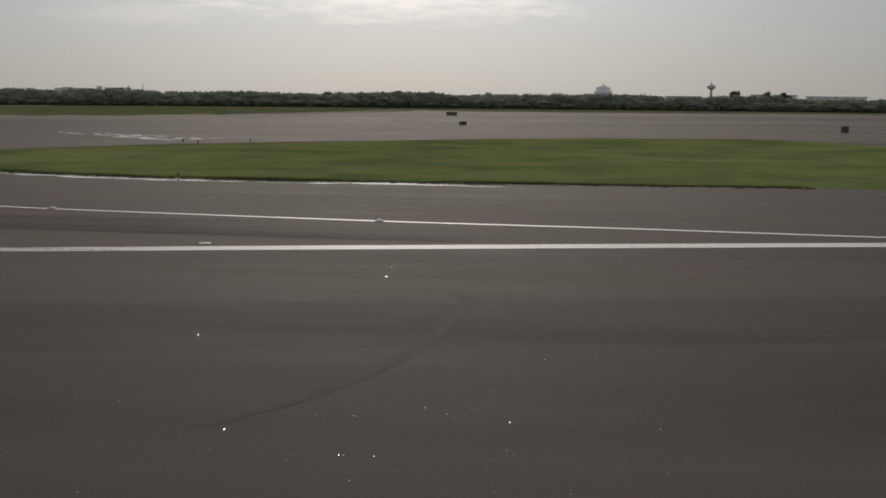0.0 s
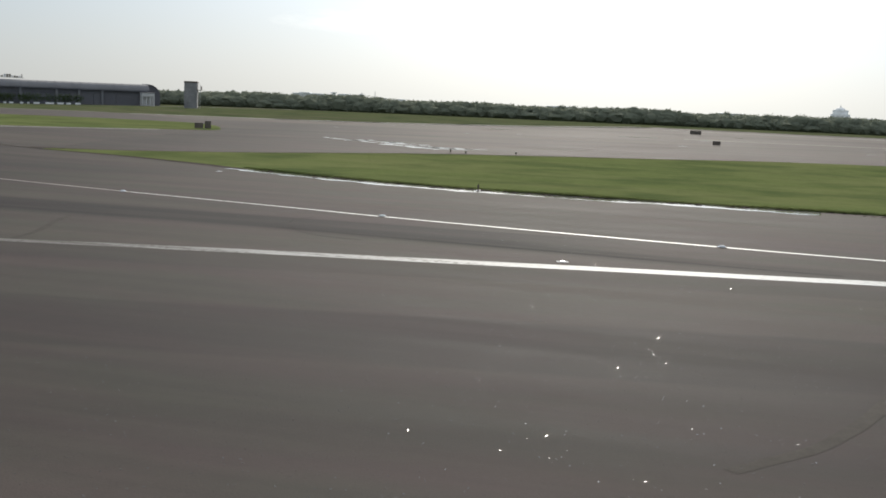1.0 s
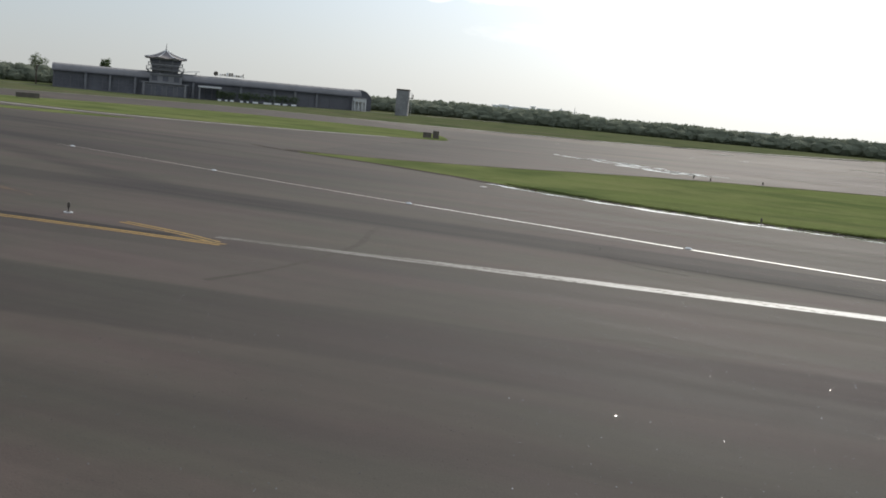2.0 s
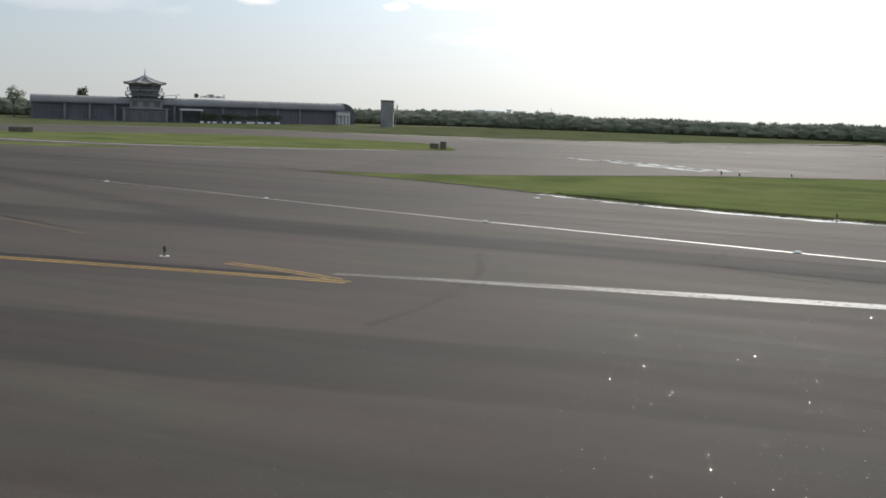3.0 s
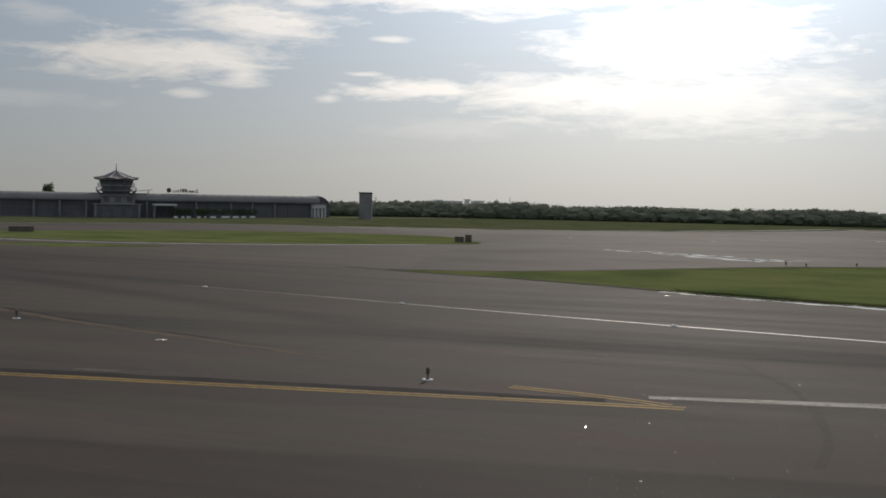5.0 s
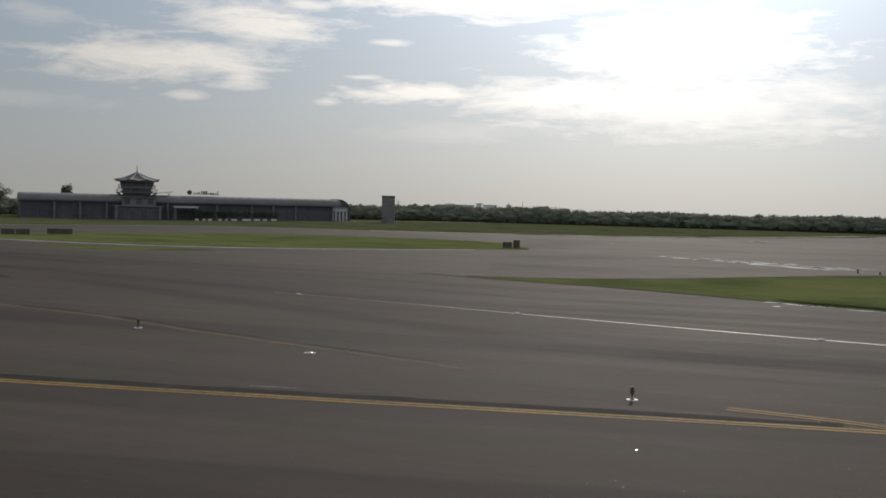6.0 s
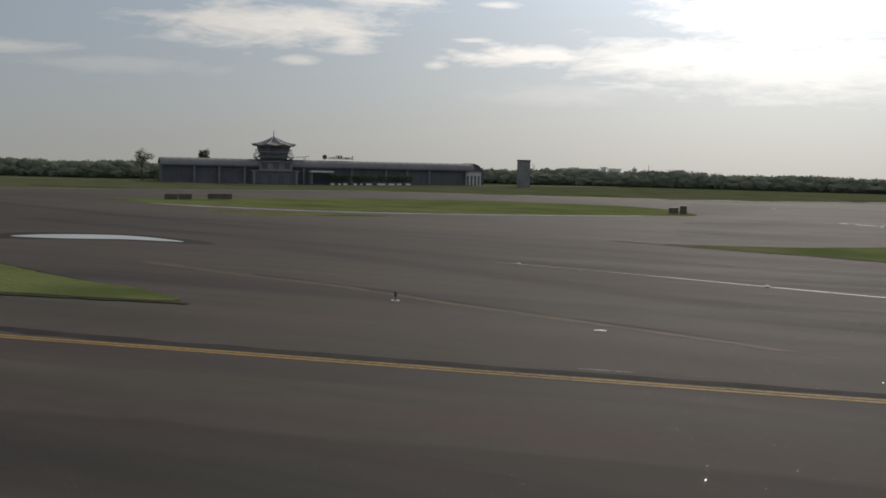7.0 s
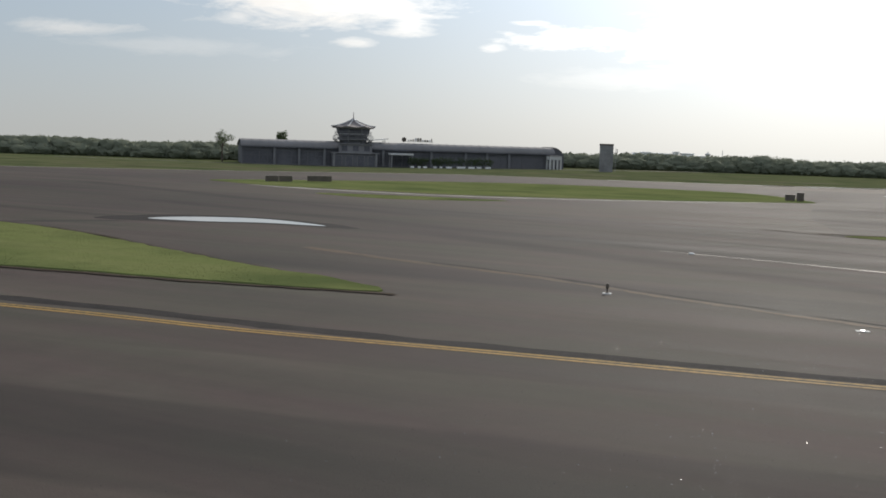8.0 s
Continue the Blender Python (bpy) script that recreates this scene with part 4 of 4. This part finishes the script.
def build_gate():
    m = TERM @ pose(73.4, -4.0, 0.0)
    m.translation.z = -0.25
    t = thing("arch_gate", m, "white gate frame with arched openings", "gate")
    for x in (-1.35, -0.45, 0.45, 1.35):
        for y in (0.0, 2.4):
            part("pillar", boxes((x - 0.16, x + 0.16, y - 0.16, y + 0.16, -0.3, 2.25), bevel=0.02), M_TRIM, t)
    part("lintel", boxes((-1.5, 1.5, -0.2, 2.6, 2.25, 3.1), bevel=0.05), M_TRIM, t)
    part("roof_slab", boxes((-1.65, 1.65, -0.35, 2.75, 3.1, 3.25), bevel=0.03), M_WALL_PALE, t)
    return t


build_gate()


# ---- trees ----
def crown(bm, centre, size, count, leaf, rng):
    for _ in range(count):
        d = Vector((rng.gauss(0, 1), rng.gauss(0, 1), rng.gauss(0, 1))).normalized() * rng.uniform(0.35, 1.0)
        p = Vector(centre) + Vector((d.x * size[0], d.y * size[1], d.z * size[2]))
        a, b = Vector((rng.gauss(0, 1), rng.gauss(0, 1), rng.gauss(0, 1))).normalized(), Vector((rng.gauss(0, 1), rng.gauss(0, 1), rng.gauss(0, 1))).normalized()
        l = leaf * rng.uniform(0.6, 1.4)
        bm.faces.new([bm.verts.new(p + a * l), bm.verts.new(p + b * l * 0.5), bm.verts.new(p - a * l), bm.verts.new(p - b * l * 0.5)])


def tree(x, y, height, spread, seed, label, open_crown=False):
    rng = random.Random(seed)
    z = terrain(x, y)
    t = thing("tree", pose(x, y, z - 0.05), label, "tree", "trees by the terminal")
    bm = bmesh.new()
    cone(bm, 0, 0, 0, height * 0.6, 0.22, 0.11, 8)
    tips = []
    for k in range(7):
        a = 6.283 * k / 7 + rng.uniform(-0.3, 0.3)
        r = spread * rng.uniform(0.3, 0.75)
        base = Vector((0, 0, height * rng.uniform(0.4, 0.58)))
        tip = Vector((r * math.cos(a), r * math.sin(a), height * rng.uniform(0.6, 0.92)))
        d = tip - base
        bmesh.ops.create_cone(bm, cap_ends=False, segments=6, radius1=0.09, radius2=0.03, depth=d.length, matrix=Matrix.Translation((base + tip) / 2) @ d.to_track_quat("Z", "Y").to_matrix().to_4x4())
        tips.append(tip)
    part("trunk", bm, M_BARK, t)
    bm = bmesh.new()
    for tip in tips + [Vector((0, 0, height * 0.9))]:
        crown(bm, tip, (spread * 0.32, spread * 0.32, height * 0.13), 70 if open_crown else 130, 0.22, rng)
    part("crown", bm, M_LEAF, t)
    return t


tree(-220.5, 214.0, 7.4, 2.9, 21, "tall slender tree with an open crown beside the terminal", True)
tree(-224, 242, 7.4, 2.3, 22, "round leafy tree rising behind the terminal roof")

def planter(m, w, seed):
    rng = random.Random(seed)
    t = thing("planter", m, "low white planter with a dark leafy shrub before the terminal", "planter", "planters before the terminal")
    part("box", boxes((-w / 2, w / 2, -0.4, 0.4, 0.0, 0.45), bevel=0.03), M_CAR, t, "white box")
    bm = bmesh.new()
    crown(bm, (0, 0, 1.5), (w * 0.7 + 0.75, 0.8, 1.1), 320, 0.17, rng)
    part("shrub", bm, M_LEAF, t)
    return t


for k, (xx, w) in enumerate(((38.6, 0.8), (40.2, 0.6), (41.6, 0.9), (43.9, 0.7), (45.4, 0.5), (47.2, 1.3), (50.2, 1.9), (52.6, 1.4), (54.5, 1.0), (56.6, 1.2))):
    m = TERM @ pose(xx, -4.6 - 0.3 * (k % 2), 0)
    m.translation.z = terrain(m.translation.x, m.translation.y) - 0.03
    planter(m, w, 60 + k)

# far woods: many leaf clumps along the airfield's edge, distance haze in their leaf colour
def woods(name, path, depth, tops, per, label, seed, mat, leaf=0.3):
    rng = random.Random(seed)
    verts, faces = [], []
    line = smooth_loop(path, closed=False, step=1.5)
    sphere = bmesh.new()
    bmesh.ops.create_icosphere(sphere, subdivisions=2, radius=1.0)
    ball = [v.co.copy() for v in sphere.verts]
    ball_faces = [tuple(v.index for v in f.verts) for f in sphere.faces]
    sphere.free()
    for p in line:
        for j in range(5):
            q = p + Vector((rng.uniform(-1.5, 1.5), rng.uniform(0, depth)))
            g = terrain(q.x, q.y)
            h = tops(q.x) * (0.84 + 0.26 * noise.noise(Vector((q.x * 0.045, q.y * 0.045, seed)))) * rng.uniform(0.92, 1.04)
            if j >= 3:
                h *= rng.uniform(0.4, 0.8)
                q = p + Vector((rng.uniform(-1.5, 1.5), rng.uniform(-1.5, 0.5)))
            elif rng.random() < 0.04:
                h *= 1.14
            r = rng.uniform(1.7, 3.4)
            # a dense dark heart keeps the clump closed
            base = len(verts)
            lump = rng.uniform(0, 50)
            for v in ball:
                k = 0.86 * (1.0 + 0.4 * noise.noise(v * 2.4 + Vector((lump, 0, 0))))
                zz = v.z if v.z > -0.35 else v.z * 1.6
                verts.append(Vector((q.x + v.x * r * k, q.y + v.y * r * k, max(g + 0.02, g + h * 0.5 + zz * k * h * 0.48))))
            faces += [tuple(base + i for i in f) for f in ball_faces]
            for _ in range(per):
                d = Vector((rng.gauss(0, 1), rng.gauss(0, 1), rng.gauss(0, 1))).normalized() * rng.uniform(0.8, 1.02)
                zz = d.z if d.z > -0.35 else d.z * 1.6
                c = Vector((q.x + d.x * r, q.y + d.y * r, max(g + 0.15, g + h * 0.5 + zz * h * 0.48)))
                # leaf sprays lie along the clump's outside
                out = (d + 1.3 * Vector((rng.gauss(0, 1), rng.gauss(0, 1), rng.gauss(0, 1)))).normalized()
                a = out.orthogonal().normalized()
                b = out.cross(a)
                w = rng.uniform(0, 6.283)
                a, b = (a * math.cos(w) + b * math.sin(w)) * leaf * rng.uniform(0.7, 1.4), (b * math.cos(w) - a * math.sin(w)) * leaf * rng.uniform(0.5, 1.0)
                i = len(verts)
                verts += [c + a, c + b, c - a, c - b]
                faces.append((i, i + 1, i + 2, i + 3))
    me = bpy.data.meshes.new(name)
    me.from_pydata([tuple(v) for v in verts], [], faces)
    me.materials.append(mat)
    return tagged(new(name, me), label, "trees", kind="stuff")


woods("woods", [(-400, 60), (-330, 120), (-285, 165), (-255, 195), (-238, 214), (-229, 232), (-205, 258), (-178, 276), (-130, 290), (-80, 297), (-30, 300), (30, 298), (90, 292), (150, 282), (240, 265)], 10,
      lambda x: 4.2 + 1.0 * max(0.0, min(1.0, (-x - 215) / 30)) + 0.75 * math.exp(-((x + 110) / 75) ** 2), 150, "green belt of scrub and trees along the airfield edge, paled by painted haze", 31, M_LEAF_HAZED, 0.2)


# ---- far town ----
def far_building(x, y, w, d, h, turn, label, mat=None, floors=3):
    z = terrain(x, y)
    t = thing("far_building", pose(x, y, z - 0.5, 0, 0, turn), label, "building", "far town buildings")
    part("wall", boxes((-w / 2, w / 2, -d / 2, d / 2, 0, h)), mat or M_CITY_HAZED, t)
    part("roof", boxes((-w / 2 - 0.4, w / 2 + 0.4, -d / 2 - 0.4, d / 2 + 0.4, h, h + 0.4)), M_CITY_HAZED, t)
    n = max(2, int(w / 4))
    for f in range(floors):
        for k in range(n):
            x0 = -w / 2 + (k + 0.3) * w / n
            part("window", boxes((x0, x0 + 0.4 * w / n, -d / 2 - 0.08, -d / 2 - 0.02, h * (f + 0.35) / floors, h * (f + 0.75) / floors)), M_CITY_DARK, t)
    return t


def on_ray(x, y, d):
    return x * d, y * d


rng = random.Random(5)
for k, (dx, dy, w, top) in enumerate(((-0.19, 0.98, 14, -0.0062), (-0.05, 0.999, 14, -0.0062),
                                     (0.055, 0.998, 16, -0.0058), (0.074, 0.997, 12, -0.0066), (0.1, 0.995, 20, -0.0064), (0.173, 0.985, 24, -0.0046), (0.22, 0.975, 30, -0.0056))):
    d = 640 + rng.uniform(-30, 60)
    x, y = on_ray(dx, dy, d)
    h = 5.4 + top * d - terrain(x, y) + 0.5
    far_building(x, y, w, 9, h, rng.uniform(-6, 6) + math.degrees(math.atan2(-dx, dy)), "pale low building in the far town")

# the nearer white quarter beside the woods
for x, y, w, top in ((-212.5, 470.8, 6, 2.81), (-208.5, 472.6, 5, 3.72), (-205.4, 473.9, 4.5, 4.1), (-201.3, 475.6, 6, 3.78), (-197.5, 477.2, 4, 3.7), (-194.1, 478.5, 1.6, 4.58), (-189.9, 480.2, 6, 4.02), (-183.5, 482.6, 5, 3.1), (-175.6, 485.4, 7, 3.0), (-166.7, 488.5, 5, 2.7)):
    far_building(x, y, w * 0.8, 7, top - 0.4 - terrain(x, y) + 0.5, rng.uniform(-6, 6) + 22, "small white building of the far town above the trees", floors=2)


def domed_hall(x, y):
    t = thing("domed_hall", pose(x, y, terrain(x, y) - 0.3), "far pale hall with a stepped dome and a spire", "building")
    part("wall", boxes((-4.2, 4.2, -4, 4, 0, 6.2)), M_CITY_HAZED, t)
    part("upper_storey", boxes((-3.4, 3.4, -3, 3, 6.2, 8.1), bevel=0.15), M_CITY_HAZED, t)
    bm = bmesh.new()
    cone(bm, 0, 0, 8.1, 8.8, 2.3, 1.9, 16)
    cone(bm, 0, 0, 8.8, 9.3, 1.9, 0.6, 16)
    part("dome", bm, M_CITY_HAZED, t)
    part("spire", cone(bmesh.new(), 0, 0, 9.3, 10.4, 0.3, 0.06, 8), M_CITY_HAZED, t)
    for k in range(4):
        part("window", boxes((-3.6 + 2.0 * k, -2.6 + 2.0 * k, -4.08, -4.02, 3.5, 5.5)), M_CITY_DARK, t)
    return t


domed_hall(19.5, 570)


def tank_tower(x, y, h, r, label):
    t = thing("tank_tower", pose(x, y, terrain(x, y) - 0.3), label, "tower")
    part("stem", cone(bmesh.new(), 0, 0, 0, h * 0.75, r * 0.35, r * 0.25, 12), M_CITY_DARK, t)
    bm = bmesh.new()
    cone(bm, 0, 0, h * 0.7, h * 0.78, r * 0.3, r, 16)
    cone(bm, 0, 0, h * 0.78, h * 0.86, r, r, 16)
    cone(bm, 0, 0, h * 0.86, h * 0.92, r, r * 0.3, 16)
    part("tank", bm, M_CITY_DARK, t, "round tank head")
    part("mast", cone(bmesh.new(), 0, 0, h * 0.92, h, r * 0.2, r * 0.12, 8), M_CITY_DARK, t)
    return t


tank_tower(54.0, 437, 9.0, 1.6, "tall thin far tower with a round tank head")
tank_tower(-178, 470, 6.6, 1.1, "small far water tank tower above the trees")
mast = thing("far_mast", pose(-172, 470, -1.5), "thin far radio mast above the trees", "mast")
part("pole", cone(bmesh.new(), 0, 0, 0, 7.2, 0.22, 0.1, 8), M_CITY_DARK, mast)
tree(43.5, 305, 4.9, 2.2, 41, "broad dark tree at the edge of the far woods")
tree(51.0, 300, 4.9, 2.4, 42, "broad dark tree at the edge of the far woods")
tree(55.0, 301, 4.6, 2.4, 43, "broad dark tree at the edge of the far woods")

# ---- loose grit that glitters on the asphalt ----
def grit():
    rng = random.Random(77)
    verts, faces = [], []
    for _ in range(30000):
        x, y = rng.uniform(-60, 12), 9 + 36 * rng.random() ** 1.2
        r = 0.004 + 0.014 * rng.random() ** 3
        q = Euler((rng.gauss(0, 0.14), rng.gauss(0, 0.14), rng.uniform(0, 6.28))).to_matrix()
        i = len(verts)
        c = Vector((x, y, 0.009))
        verts += [tuple(c + q @ Vector(v) * r) for v in ((0.8, 0, 0.2), (0, 0.7, 0.2), (-0.8, 0.2, 0.2), (0, -0.8, 0.2), (1.1, 0, -0.4), (0, 1, -0.4), (-1.1, 0.2, -0.4), (0, -1.1, -0.4))]
        faces += [(i, i + 1, i + 2, i + 3), (i, i + 4, i + 5, i + 1), (i + 1, i + 5, i + 6, i + 2), (i + 2, i + 6, i + 7, i + 3), (i + 3, i + 7, i + 4, i)]
    me = bpy.data.meshes.new("loose_grit")
    me.from_pydata(verts, [], faces)
    me.materials.append(M_GRIT)
    return tagged(new("loose_grit", me), "scattered glittering grit on the runway asphalt", "grit", kind="stuff")


grit()
